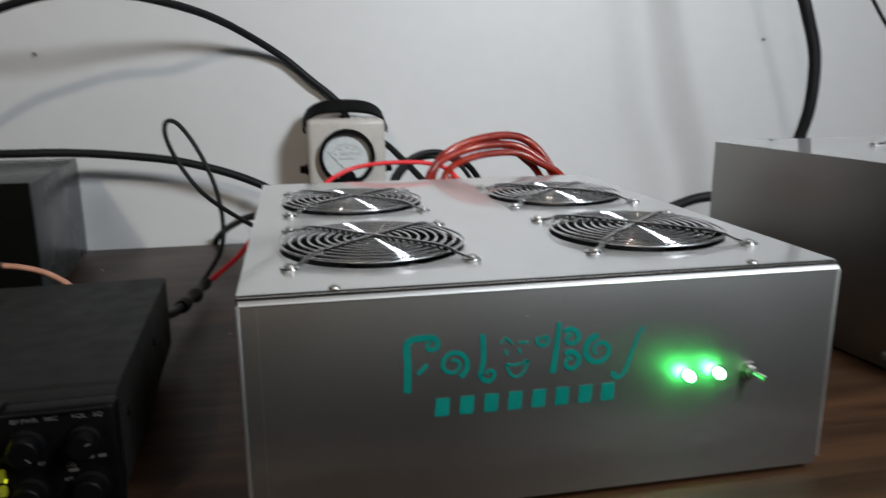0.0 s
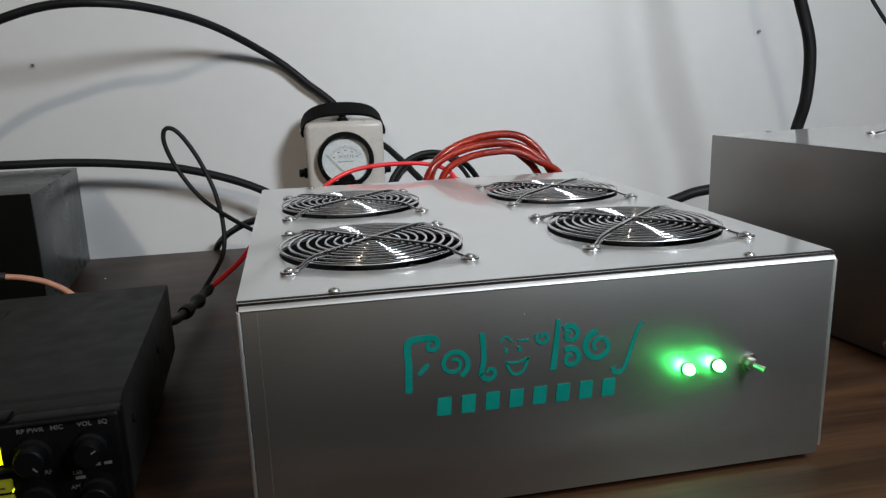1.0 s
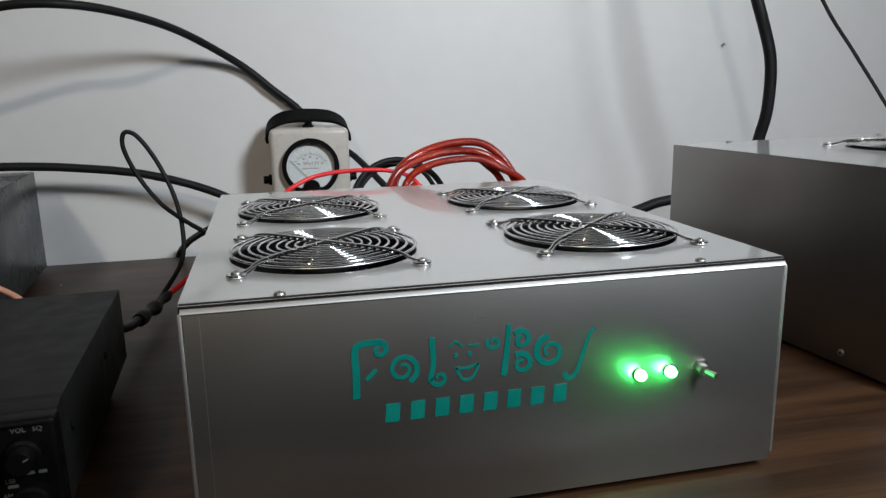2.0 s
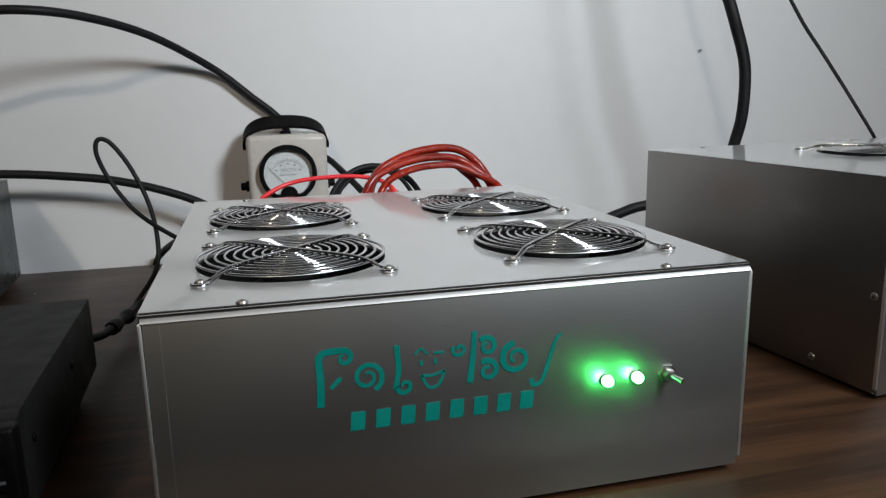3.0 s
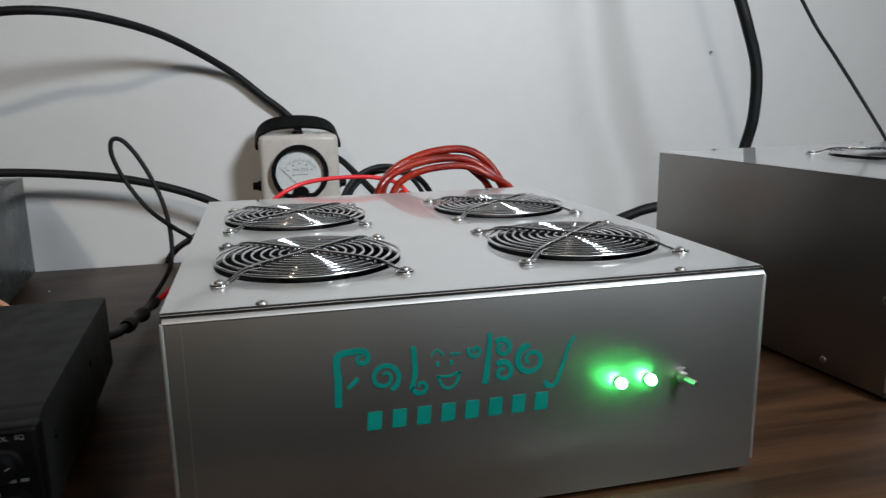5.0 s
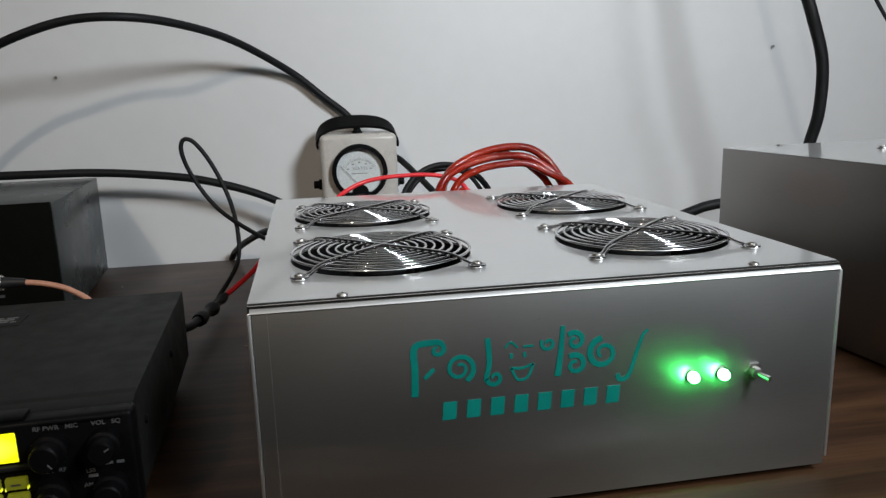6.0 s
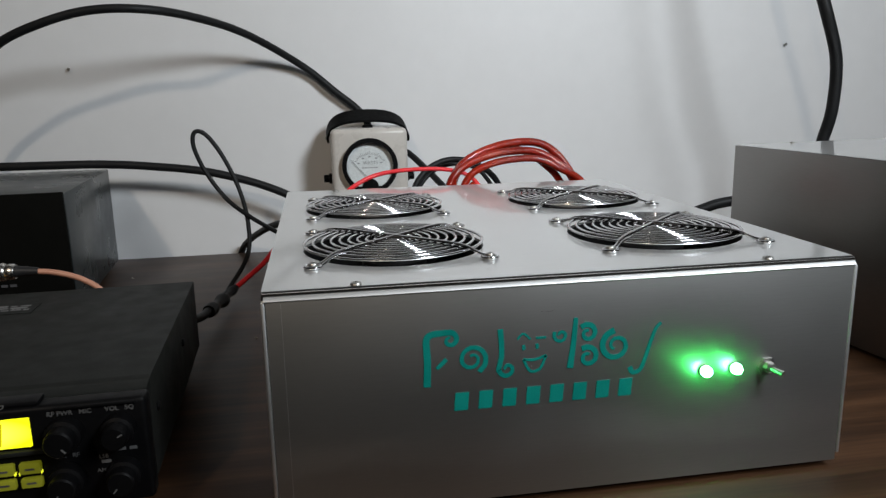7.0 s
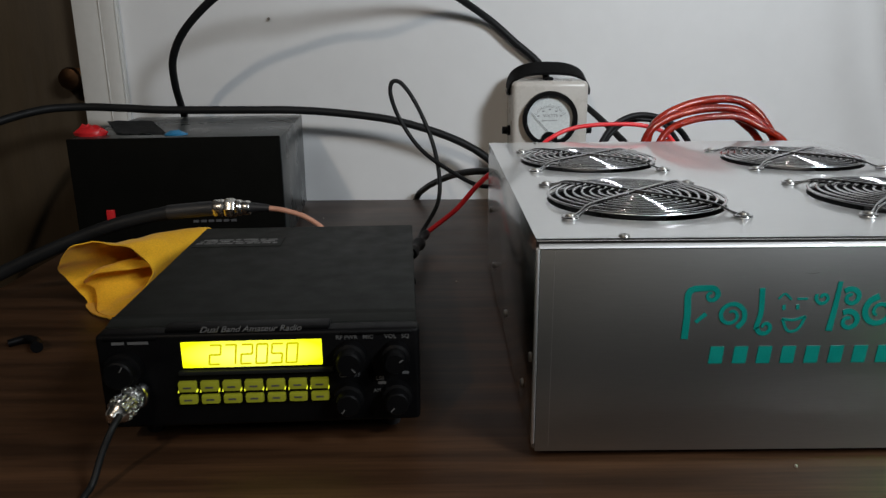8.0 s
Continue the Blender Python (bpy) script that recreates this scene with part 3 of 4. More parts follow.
mark(curl(0.1600, 0.8660, 0.0042, 2.6, 1.1), 0.0020, 0.0018)
mark(curl(0.1755, 0.8660, 0.0055, 2.4, -1.2), 0.0032, 0.0018)
mark(curl(0.1758, 0.8520, 0.0062, 2.2, -1.2), 0.0034, 0.0018)
mark(curl(0.1925, 0.8575, 0.0092, 1.7, 1.4), 0.0038, 0.0016)
mark([(0.2190, 0.8690), (0.2160, 0.8660), (0.2130, 0.8580), (0.2080, 0.8430), (0.2030, 0.8405), (0.2010, 0.8440)], 0.0018, 0.0030)
for i in range(8):
    bx = 0.0992 + i * 0.0136
    part("vinyl_block", prism([(bx, 0.8268 - TABLE), (bx + 0.0078, 0.8268 - TABLE), (bx + 0.0086, 0.8372 - TABLE), (bx + 0.0008, 0.8372 - TABLE)], 0.0003, Matrix.Translation((0, -0.00095, 0))), M_TEAL, amp)


# ---------------------------------------------------------------- the transceiver
RW, RD = 0.194, 0.258
radio = thing("radio_transceiver", "black desktop radio transceiver with a lit yellow display", "radio", (-0.2514, 0.0105, TABLE + 0.0114), 2.6)
radio.scale = (0.952, 0.952, 0.952)


def radio_shell():
    """The case seen from the side, pulled across its width."""
    side = [(0.012, 0.008), (RD, 0.008), (RD, 0.0695), (0.030, 0.0700), (0.026, 0.0690), (0.012, 0.0690)]
    bm = bmesh.new()
    rows = [[bm.verts.new((x, y, z)) for y, z in side] for x in (0.0, RW)]
    n = len(side)
    for i in range(n):
        bm.faces.new((rows[0][i], rows[0][(i + 1) % n], rows[1][(i + 1) % n], rows[1][i]))
    bm.faces.new(rows[0])
    bm.faces.new(list(reversed(rows[1])))
    bmesh.ops.bevel(bm, geom=list(bm.edges), offset=0.0012, segments=2, affect="EDGES", profile=0.5)
    return bm


part("case", radio_shell(), M_RADIO, radio)
face = part("front_bezel", box(-0.0015, RW + 0.0015, -0.001, 0.013, 0.0055, 0.0685, 0.0028, 3), M_BEZEL, radio, "black plastic front")
part("top_lip", box(0.040, 0.140, 0.0008, 0.0134, 0.0682, 0.0712, 0.0012), M_BEZEL, radio)
for lx0, lx1 in ((0.004, 0.036), (0.1475, 0.190)):
    part("lip", box(lx0, lx1, -0.0024, 0.004, 0.0655, 0.0672, 0.0006), M_BEZEL, radio)
display = part("display", box(0.0495, 0.1352, -0.0016, 0.002, 0.0457, 0.0630, 0.0006), M_LCD, radio, "lit yellow display")
part("display_ledge", box(0.047, 0.142, -0.0040, 0.000, 0.0415, 0.0445, 0.0010), M_RADIO, radio)


def segment_digit(x, figure):
    """One figure of seven slanted bars on the display."""
    w, h, t, z = 0.0066, 0.0128, 0.0012, 0.0480
    bars = {"a": (0, h, w, h), "g": (0, h / 2, w, h / 2), "d": (0, 0, w, 0), "f": (0, h / 2, 0, h), "b": (w, h / 2, w, h), "e": (0, 0, 0, h / 2), "c": (w, 0, w, h / 2)}
    bm = bmesh.new()
    for key in {"2": "abged", "7": "abc", "0": "abcdef", "5": "afgcd"}[figure]:
        x0, z0, x1, z1 = bars[key]
        dx, dz = (0, t / 2) if z0 == z1 else (t / 2, 0)
        q = [(x + a + 0.12 * b, z + b) for a, b in ((x0 - dx, z0 - dz), (x1 + dx if dx else x1, z0 - dz if dz else z0), (x1 + dx, z1 + dz), (x0 - dx if dx else x0, z1 + dz if dz else z1))]
        prism(q, 0.0003, Matrix.Translation((0, -0.0019, 0)), bm)
    part("display_figure", bm, M_LCDINK, display, "darker seven-bar figure")


for dx, figure in ((0.0660, "2"), (0.0752, "7"), (0.0852, "2"), (0.0944, "0"), (0.1036, "5"), (0.1128, "0")):
    segment_digit(dx, figure)
write("Dual Band Amateur Radio", 0.0058, pose(0.0925, -0.0004, 0.0703, -48), M_PRINTHI, radio, shear=0.25)
write("RF PWR   MIC", 0.0038, pose(0.1555, -0.0011, 0.0633), M_PRINTHI, radio, bold=0.00006)
write("VOL   SQ", 0.0038, pose(0.1815, -0.0011, 0.0633), M_PRINTHI, radio, bold=0.00006)
write("CLR   RF", 0.0036, pose(0.1515, -0.0011, 0.0378), M_PRINT, radio)
write("LSB", 0.0034, pose(0.1705, -0.0011, 0.0352), M_PRINT, radio)
write("AM", 0.0034, pose(0.1685, -0.0011, 0.0268), M_PRINT, radio)
for bx, bz, bl in ((0.0085, 0.0622, 0.0075), (0.0180, 0.0622, 0.0125), (0.1690, 0.0312, 0.005), (0.1785, 0.0378, 0.004), (0.1845, 0.0378, 0.004)):
    part("print_bar", box(bx, bx + bl, -0.00125, -0.0009, bz, bz + 0.0018), M_PRINT, radio)
for row, kz in enumerate((0.0305, 0.0222)):
    part("key_backlight", box(0.0460, 0.1385, -0.0014, 0.001, kz + 0.0008, kz + 0.0052), M_BEZEL, radio)
    for i in range(7):
        kx = 0.0460 + i * 0.01353
        key = part("key", box(kx, kx + 0.0112, -0.0042, 0.0, kz, kz + 0.0068 - row * 0.0010, 0.0011), M_KEY, radio, "backlit yellow-green key")
        part("key_print", box(kx + 0.0032, kx + 0.0080, -0.00445, -0.0040, kz + 0.0026, kz + 0.0037), M_INK, key)
        if row == 0:
            for ex in (kx - 0.0003, kx + 0.0108):
                part("key_edge", box(ex, ex + 0.0007, -0.0038, -0.0012, kz - 0.0003, kz + 0.0014, 0.0002), M_KEYEDGE, key, "bright lit key corner")


def knob_mesh(r, h, grip=True):
    """A ribbed round knob with a smaller upper part."""
    bm = bmesh.new()
    n = 48
    prof = [(r, 0.0), (r, h * 0.45), (r * 0.80, h * 0.5), (r * 0.78, h * 0.94), (r * 0.68, h)]
    rings = []
    for q, (pr, ph) in enumerate(prof):
        rings.append([bm.verts.new(((pr * (0.965 if grip and k % 2 and q < 4 else 1)) * math.cos(2 * math.pi * k / n), -ph, (pr * (0.965 if grip and k % 2 and q < 4 else 1)) * math.sin(2 * math.pi * k / n))) for k in range(n)])
    for a, b in zip(rings, rings[1:]):
        for k in range(n):
            bm.faces.new((a[k], a[(k + 1) % n], b[(k + 1) % n], b[k]))
    bm.faces.new(rings[-1])
    bm.faces.new(list(reversed(rings[0])))
    return bm


for kx, kz, kr, kh, tick in ((0.1525, 0.0520, 0.0098, 0.017, -50), (0.1805, 0.0520, 0.0088, 0.017, 30), (0.1510, 0.0245, 0.0095, 0.016, -130), (0.1810, 0.0245, 0.0095, 0.016, -130), (0.0150, 0.0475, 0.0115, 0.014, 60)):
    k = put("control_knob", mesh_of("control_knob", knob_mesh(kr, kh), M_BEZEL), radio, pose(kx, -0.001, kz), "black ribbed knob")
    part("pointer", box(-0.0004, 0.0004, -kh - 0.0003, -kh + 0.0004, kr * 0.30, kr * 0.62), M_PRINT, k, "pale pointer line").matrix_basis = pose(0, 0, 0, 0, -tick + 90, 0)
for fx in (0.018, RW - 0.018):
    for fy in (0.03, RD - 0.03):
        part("rubber_foot", lathe([(0.006, -0.0119), (0.007, -0.008), (0.007, 0.0085)], "z", (fx, fy, 0), 14), M_RUBBER, radio)
part("rating_label", box(0.004, 0.080, 0.190, 0.218, 0.0695, 0.07015), M_RADIO, radio, "worn printed strip")
strip = random.Random(8)
for row in range(3):
    lx = 0.006 + 0.002 * row
    while lx < 0.072:
        length = strip.uniform(0.003, 0.013)
        part("label_bar", box(lx, min(lx + length, 0.0775), 0.1985 + 0.0058 * row, 0.2015 + 0.0058 * row + strip.uniform(0, 0.0014), 0.0701, 0.07025), M_LABEL, radio)
        lx += length + strip.uniform(0.0012, 0.003)
DARKSCREW = SCREW.copy()
DARKSCREW.materials[0] = M_BEZEL
put("case_screw", DARKSCREW, radio, pose(RW, 0.04, 0.045, 0, 90, 0))
put("case_screw", DARKSCREW, radio, pose(RW, 0.16, 0.045, 0, 90, 0))
# heat sink fins at the back
for i in range(13):
    part("heat_sink_fin", box(0.012 + i * 0.0138, 0.0145 + i * 0.0138, RD - 0.0005, RD + 0.018, 0.014, 0.062, 0.0005), M_RADIO, radio)

# microphone plug and its lead
mic = thing("microphone_lead", "black microphone lead with a chrome screw plug in the radio", "cable", (-0.2320, 0.0088, TABLE + 0.040))
mic.scale = (0.952, 0.952, 0.952)
part("socket_ring", lathe([(0.0092, 0.0), (0.0092, 0.004), (0.0080, 0.006), (0.0070, 0.006)], "y", (0, 0.0, 0), 26), M_CHROME, mic, "chrome threaded ring")
plug = bmesh.new()
lathe([(0.0070, 0.0), (0.0076, 0.0006), (0.0076, 0.0100), (0.0062, 0.0112), (0.0048, 0.0150), (0.0038, 0.0165)], "y", (-0.001, -0.0062, -0.001), 24, plug)
for ridge in range(14):
    a = 2 * math.pi * ridge / 14
    for step in (0.0018, 0.0058):
        qx, qz = -0.001 + 0.0077 * math.cos(a), -0.001 + 0.0077 * math.sin(a)
        box(qx - 0.0008, qx + 0.0008, -0.0062 - step - 0.0032, -0.0062 - step, qz - 0.0008, qz + 0.0008, 0.0003, 1, plug)
part("plug", plug, M_NICKEL, mic, "bright knurled plug nut").matrix_basis = pose(0, 0, 0, 14, 0, -20)
part("lead", tube([(-0.003, -0.019, -0.004), (-0.005, -0.027, -0.009), (-0.009, -0.034, -0.020), (-0.012, -0.044, -0.034), (-0.014, -0.054, -0.0385), (-0.016, -0.063, -0.052), (-0.018, -0.066, -0.2), (-0.02, -0.066, -0.55)], 0.0021, 10), M_CABLE, mic, "black rubber lead")

# ---------------------------------------------------------------- the power supply
psu = thing("power_supply", "grey-green steel power supply with a black front panel", "power supply", (-0.4650, 0.4282, TABLE), 4.8)
PW, PD, PH = 0.2335, 0.256, 0.1352
part("case", box(0, PW, 0.003, PD, 0.006, PH, 0.0015), M_PSU, psu)
part("front_panel", box(0.0008, PW - 0.0008, -0.0015, 0.0032, 0.006, PH + 0.0012, 0.0008), M_PSUFRONT, psu, "matt black front")
for fx in (0.02, PW - 0.02):
    for fy in (0.03, PD - 0.03):
        part("rubber_foot", lathe([(0.007, 0.0), (0.008, 0.003), (0.008, 0.0065)], "z", (fx, fy, 0), 14), M_RUBBER, psu)
rocker = part("rocker_switch", box(0.0345, 0.0435, -0.0050, -0.0012, 0.036, 0.0565, 0.0008), M_REDPLASTIC, psu, "red rocker switch")
for i in range(6):
    bx = 0.129 + i * 0.0085
    part("maker_bar", box(bx, bx + 0.0062, -0.0019, -0.0014, 0.0390, 0.0418), M_INK, psu)
for i in range(9):
    part("vent_slot", box(0.040 + i * 0.0235, 0.046 + i * 0.0235, PD - 0.024, PD - 0.020, PH - 0.0002, PH + 0.0006, 0.0002), M_DOTS, psu, "pale vent hole")
part("terminal_strip", box(0.03, 0.07, PD - 0.001, PD + 0.012, 0.03, 0.06, 0.002), M_BEZEL, psu)

tape = bmesh.new()
for i in range(9):
    for j in range(5):
        tape.verts.new((-0.4285 + 0.0072 * i * (1 + 0.02 * j) - 0.0190 * j, 0.476 + 0.037 * j, 0.9024 + 0.0006 * math.sin(i * 1.7 + j)))
tape.verts.ensure_lookup_table()
for i in range(8):
    for j in range(4):
        tape.faces.new([tape.verts[q] for q in (i * 5 + j, (i + 1) * 5 + j, (i + 1) * 5 + j + 1, i * 5 + j + 1)])
bmesh.ops.solidify(tape, geom=list(tape.faces), thickness=-0.0008)
solid("black_sheet", tape, M_TAPE, "crinkled black plastic sheet lying on the power supply", "plastic sheet")


def clip(name, material, label, x, y, z, sx, sy, sz, seed):
    """A small moulded scrap with a raised middle and notched rim."""
    rng = random.Random(seed)
    bm = bmesh.new()
    n, rings = 18, []
    for q, (f, h) in enumerate(((0.96, 0.0), (1.0, 0.3), (0.8, 0.62), (0.45, 0.95), (0.12, 1.0))):
        rings.append([bm.verts.new((x + sx * f * math.cos(2 * math.pi * k / n) * (1 + 0.10 * math.sin(3 * k + seed) + rng.uniform(-0.13, 0.13)), y + sy * f * math.sin(2 * math.pi * k / n), z + sz * h * (1 + rng.uniform(-0.3, 0.2) * (q > 1)))) for k in range(n)])
    for a, b in zip(rings, rings[1:]):
        for k in range(n):
            bm.faces.new((a[k], a[(k + 1) % n], b[(k + 1) % n], b[k]))
    bm.faces.new(rings[-1])
    bm.faces.new(list(reversed(rings[0])))
    return solid(name, bm, material, label, "plastic scrap")


clip("red_plastic_scrap", M_REDPLASTIC, "bright red plastic scrap lying on the power supply", -0.4565, 0.474, 0.9012, 0.0172, 0.013, 0.0125, 3)
clip("blue_plastic_scrap", M_BLUE, "small blue plastic scrap lying on the power supply", -0.359, 0.472, 0.9012, 0.0125, 0.009, 0.005, 5)
dark_clip = bmesh.new()
tube([(-0.406, 0.172, TABLE + 0.0034), (-0.395, 0.179, TABLE + 0.0042), (-0.383, 0.172, TABLE + 0.0046), (-0.376, 0.160, TABLE + 0.0050)], lambda t: 0.0030 + 0.0018 * t, 10, bm=dark_clip)
solid("dark_clip", dark_clip, M_BEZEL, "small dark plastic clip lying on the table", "clip")

# ---------------------------------------------------------------- the wattmeter
MX, MY, MW, MD, MH = 0.0510, 0.660, 0.107, 0.084, 0.949 - TABLE
meter = thing("wattmeter", "beige enamel wattmeter with a round dial and black leather strap", "meter", (MX, MY, TABLE))
part("case", box(0, MW, 0, MD, 0.004, MH, 0.0075, 4), M_METER, meter)
for fx in (0.015, MW - 0.015):
    for fy in (0.015, MD - 0.015):
        part("rubber_foot", lathe([(0.006, 0.0), (0.006, 0.005)], "z", (fx, fy, 0), 12), M_RUBBER, meter)
DX, DZ = 0.0525, 0.8975 - TABLE
dial = part("dial_bezel", ring_only(0.0325, 0.0385, 0.0, 0.011), M_BEZEL, meter, "black round bezel")
dial.matrix_basis = pose(DX, 0.0006, DZ, 90)
card = part("dial_card", lathe([(0.0328, 0.0), (0.0328, 0.0012)], "z", (0, 0, 0.002), 40), M_DIALFACE, dial, "white printed dial card")
for i in range(21):
    a = radians(180 - 32 - i * 5.8)
    r0, r1 = 0.0225, 0.0225 + (0.0042 if i % 5 == 0 else 0.0024)
    way = Vector((math.cos(a), math.sin(a), 0))
    side = Vector((-way.y, way.x, 0)) * 0.00028
    bm = bmesh.new()
    base = Vector((0, -0.006, 0.00325))
    bm.faces.new([bm.verts.new(base + q) for q in (way * r0 - side, way * r0 + side, way * r1 + side, way * r1 - side)])
    bmesh.ops.solidify(bm, geom=list(bm.faces), thickness=0.0001)
    part("scale_mark", bm, M_DIALINK, dial)
arc = bmesh.new()
tube([(0.0222 * math.cos(radians(148 - i * 5.8)), -0.006 + 0.0222 * math.sin(radians(148 - i * 5.8)), 0.0033) for i in range(21)], 0.00022, 4, per=2, bm=arc)
part("scale_arc", arc, M_DIALINK, dial)
for i in range(5):
    a = radians(148 - i * 29)
    part("scale_figure_bar", box(0.0188 * math.cos(a) - 0.0016, 0.0188 * math.cos(a) + 0.0016, -0.006 + 0.0188 * math.sin(a) - 0.0009, -0.006 + 0.0188 * math.sin(a) + 0.0009, 0.0032, 0.0034), M_DIALINK, dial)
word = lettering("WATTS", 0.0062, pose(DX, 0, 0))
word.transform(pose(-DX, 0, 0))
word.transform(pose(0, 0, 0, -90))
word.transform(pose(0.001, 0.004, 0.0034))
word.materials.clear()
word.materials.append(M_DIALINK)
part("writing", word, M_DIALINK, dial)
part("print_bar", box(-0.011, 0.011, -0.0032, -0.0022, 0.0032, 0.0034), M_DIALINK, dial)
needle = bmesh.new()
tube([(0, -0.020, 0.0055), (-0.026, 0.0085, 0.0055)], 0.0003, 6, smooth=False, bm=needle)
part("needle", needle, M_INK, dial, "thin dark needle")
cover_bm = bmesh.new()
cover_pts = [(0.0115 * math.cos(math.pi * k / 14), -0.0285 + 0.0105 * math.sin(math.pi * k / 14)) for k in range(15)] + [(-0.020, -0.0285), (-0.012, -0.0310), (0.012, -0.0310), (0.020, -0.0285)]
lo = [cover_bm.verts.new((x, y, 0.0034)) for x, y in cover_pts]
hi = [cover_bm.verts.new((x * 0.97, y, 0.0075)) for x, y in cover_pts]
cover_bm.faces.new(hi)
cover_bm.faces.new(list(reversed(lo)))
for k in range(len(lo)):
    q = (k + 1) % len(lo)
    cover_bm.faces.new((lo[k], lo[q], hi[q], hi[k]))
part("pivot_cover", cover_bm, M_BEZEL, dial, "black pivot cover")


def strap():
    """A flat leather strap arched over the case."""
    bm = bmesh.new()
    line = smooth_line([(-0.0028, 0, MH - 0.020), (-0.0030, 0, MH - 0.004), (0.004, 0, MH + 0.011), (0.022, 0, MH + 0.0205), (0.0535, 0, MH + 0.0235), (0.085, 0, MH + 0.0205), (0.103, 0, MH + 0.011), (0.110, 0, MH - 0.004), (0.1098, 0, MH - 0.020)], 6)
    rows = []
    for i, q in enumerate(line):
        way = (line[min(i + 1, len(line) - 1)] - line[max(i - 1, 0)]).normalized()
        out = Vector((-way.z, 0, way.x)) * 0.0017
        drop = 0.014 * max(0.0, math.sin(math.pi * i / (len(line) - 1))) ** 0.7
        rows.append([bm.verts.new((c.x, y, c.z - dz)) for c, y, dz in ((q - out, 0.018, drop), (q + out, 0.018, drop), (q + out, 0.050, 0), (q - out, 0.050, 0))])
    for a, b in zip(rows, rows[1:]):
        for k in range(4):
            bm.faces.new((a[k], a[(k + 1) % 4], b[(k + 1) % 4], b[k]))
    bm.faces.new(rows[0])
    bm.faces.new(list(reversed(rows[-1])))
    bmesh.ops.bevel(bm, geom=[e for e in bm.edges if len(e.link_faces) == 2 and e.calc_face_angle(0) > 1.2], offset=0.0006, segments=2, affect="EDGES")
    return bm


part("strap", strap(), M_LEATHER, meter, "black leather carrying strap")
for sx, side in ((-0.0048, -90), (MW + 0.0048, 90)):
    put("strap_screw", BIGSCREW, meter, pose(sx, 0.04, MH - 0.014, 0, side, 0))
for sx, f in ((0.0, -1), (MW, 1)):
    part("socket", lathe([(0.0075, -0.001), (0.0075, 0.004), (0.0055, 0.0045), (0.0055, 0.011), (0.0045, 0.0115)], "x", (0, 0, 0), 12), M_BEZEL, meter, "black side socket").matrix_basis = pose(sx, 0.03, 0.878 - TABLE, 0, 0, 0 if f > 0 else 180)
part("case_boss", lathe([(0.008, 0.0), (0.0075, 0.003), (0.005, 0.005)], "z", (0.0535, 0.03, MH - 0.0005), 16), M_BEZEL, meter)


# ---------------------------------------------------------------- cables
def cable(name, points, radius, material, label, sides=12, group=""):
    return solid(name, tube(points, radius, sides), material, label, "cable", group=group)


# the arched coax from behind the meter to behind the power supply
cable("coax_cable", [(0.112, 0.735, 0.8), (0.114, 0.737, 0.9), (0.1044, 0.7365, 0.9603), (0.0589, 0.7359, 1.0029), (0.0139, 0.7313, 1.0393), (-0.0558, 0.6798, 1.0784), (-0.118, 0.6291, 1.0961), (-0.1746, 0.5923, 1.1011), (-0.2358, 0.5914, 1.0973), (-0.2993, 0.5945, 1.0779), (-0.3412, 0.6049, 1.057), (-0.3859, 0.6201, 1.0194), (-0.4109, 0.6384, 0.9834), (-0.4192, 0.6598, 0.949), (-0.4243, 0.6861, 0.923), (-0.428, 0.715, 0.89), (-0.42, 0.728, 0.8)], 0.0052, M_CABLE, "thick black coax cable arching in front of the wall")
# the cable that crosses the top of the power supply
cable("coax_cable", [(0.044, 0.700, 0.800), (0.020, 0.690, 0.836), (-0.036, 0.690, 0.868), (-0.116, 0.690, 0.893), (-0.197, 0.690, 0.9045), (-0.260, 0.686, 0.9095), (-0.320, 0.680, 0.9108), (-0.440, 0.676, 0.9120), (-0.500, 0.676, 0.9150), (-0.562, 0.675, 0.9170), (-0.612, 0.650, 0.9140), (-0.668, 0.600, 0.894), (-0.720, 0.54, 0.855), (-0.770, 0.49, 0.78), (-0.80, 0.46, 0.66), (-0.81, 0.45, 0.40), (-0.80, 0.45, 0.10), (-0.74, 0.45, 0.0075), (-0.60, 0.46, 0.0065)], 0.0056, M_CABLE, "black coax cable lying across the power supply")
# thin lead in a loop above the table
cable("power_lead", [(-0.078, 0.43, 0.784), (-0.0735, 0.462, 0.786), (-0.055, 0.49, 0.8138), (-0.053, 0.51, 0.8457), (-0.0615, 0.53, 0.8844), (-0.0787, 0.54, 0.9248), (-0.097, 0.541, 0.9526), (-0.1098, 0.541, 0.9558), (-0.1119, 0.54, 0.9387), (-0.1001, 0.54, 0.9077), (-0.0753, 0.53, 0.8738), (-0.0377, 0.5, 0.8505), (-0.0046, 0.47, 0.8389), (0.0233, 0.45, 0.8438)], 0.0026, M_CABLE, "thin black lead in a standing loop behind the radio")
red = thing("red_power_lead", "red power lead from the radio to the amplifier", "cable", (0, 0, 0))
part("lead", tube([(-0.068, 0.468, 0.783), (-0.052, 0.465, 0.796), (-0.0316, 0.457, 0.815), (-0.0095, 0.448, 0.843), (0.008, 0.440, 0.860), (0.025, 0.432, 0.868), (0.05, 0.425, 0.862)], 0.0029, 10), M_RED, red)
part("boot", tube([(-0.084, 0.365, 0.786), (-0.080, 0.390, 0.785), (-0.076, 0.42, 0.783), (-0.072, 0.45, 0.782), (-0.067, 0.470, 0.784)], lambda t: 0.0066 - 0.0028 * t + 0.0011 * math.sin(17 * t) + 0.0016 * math.exp(-((t - 0.45) / 0.07) ** 2), 12), M_BEZEL, red, "black plug boot")
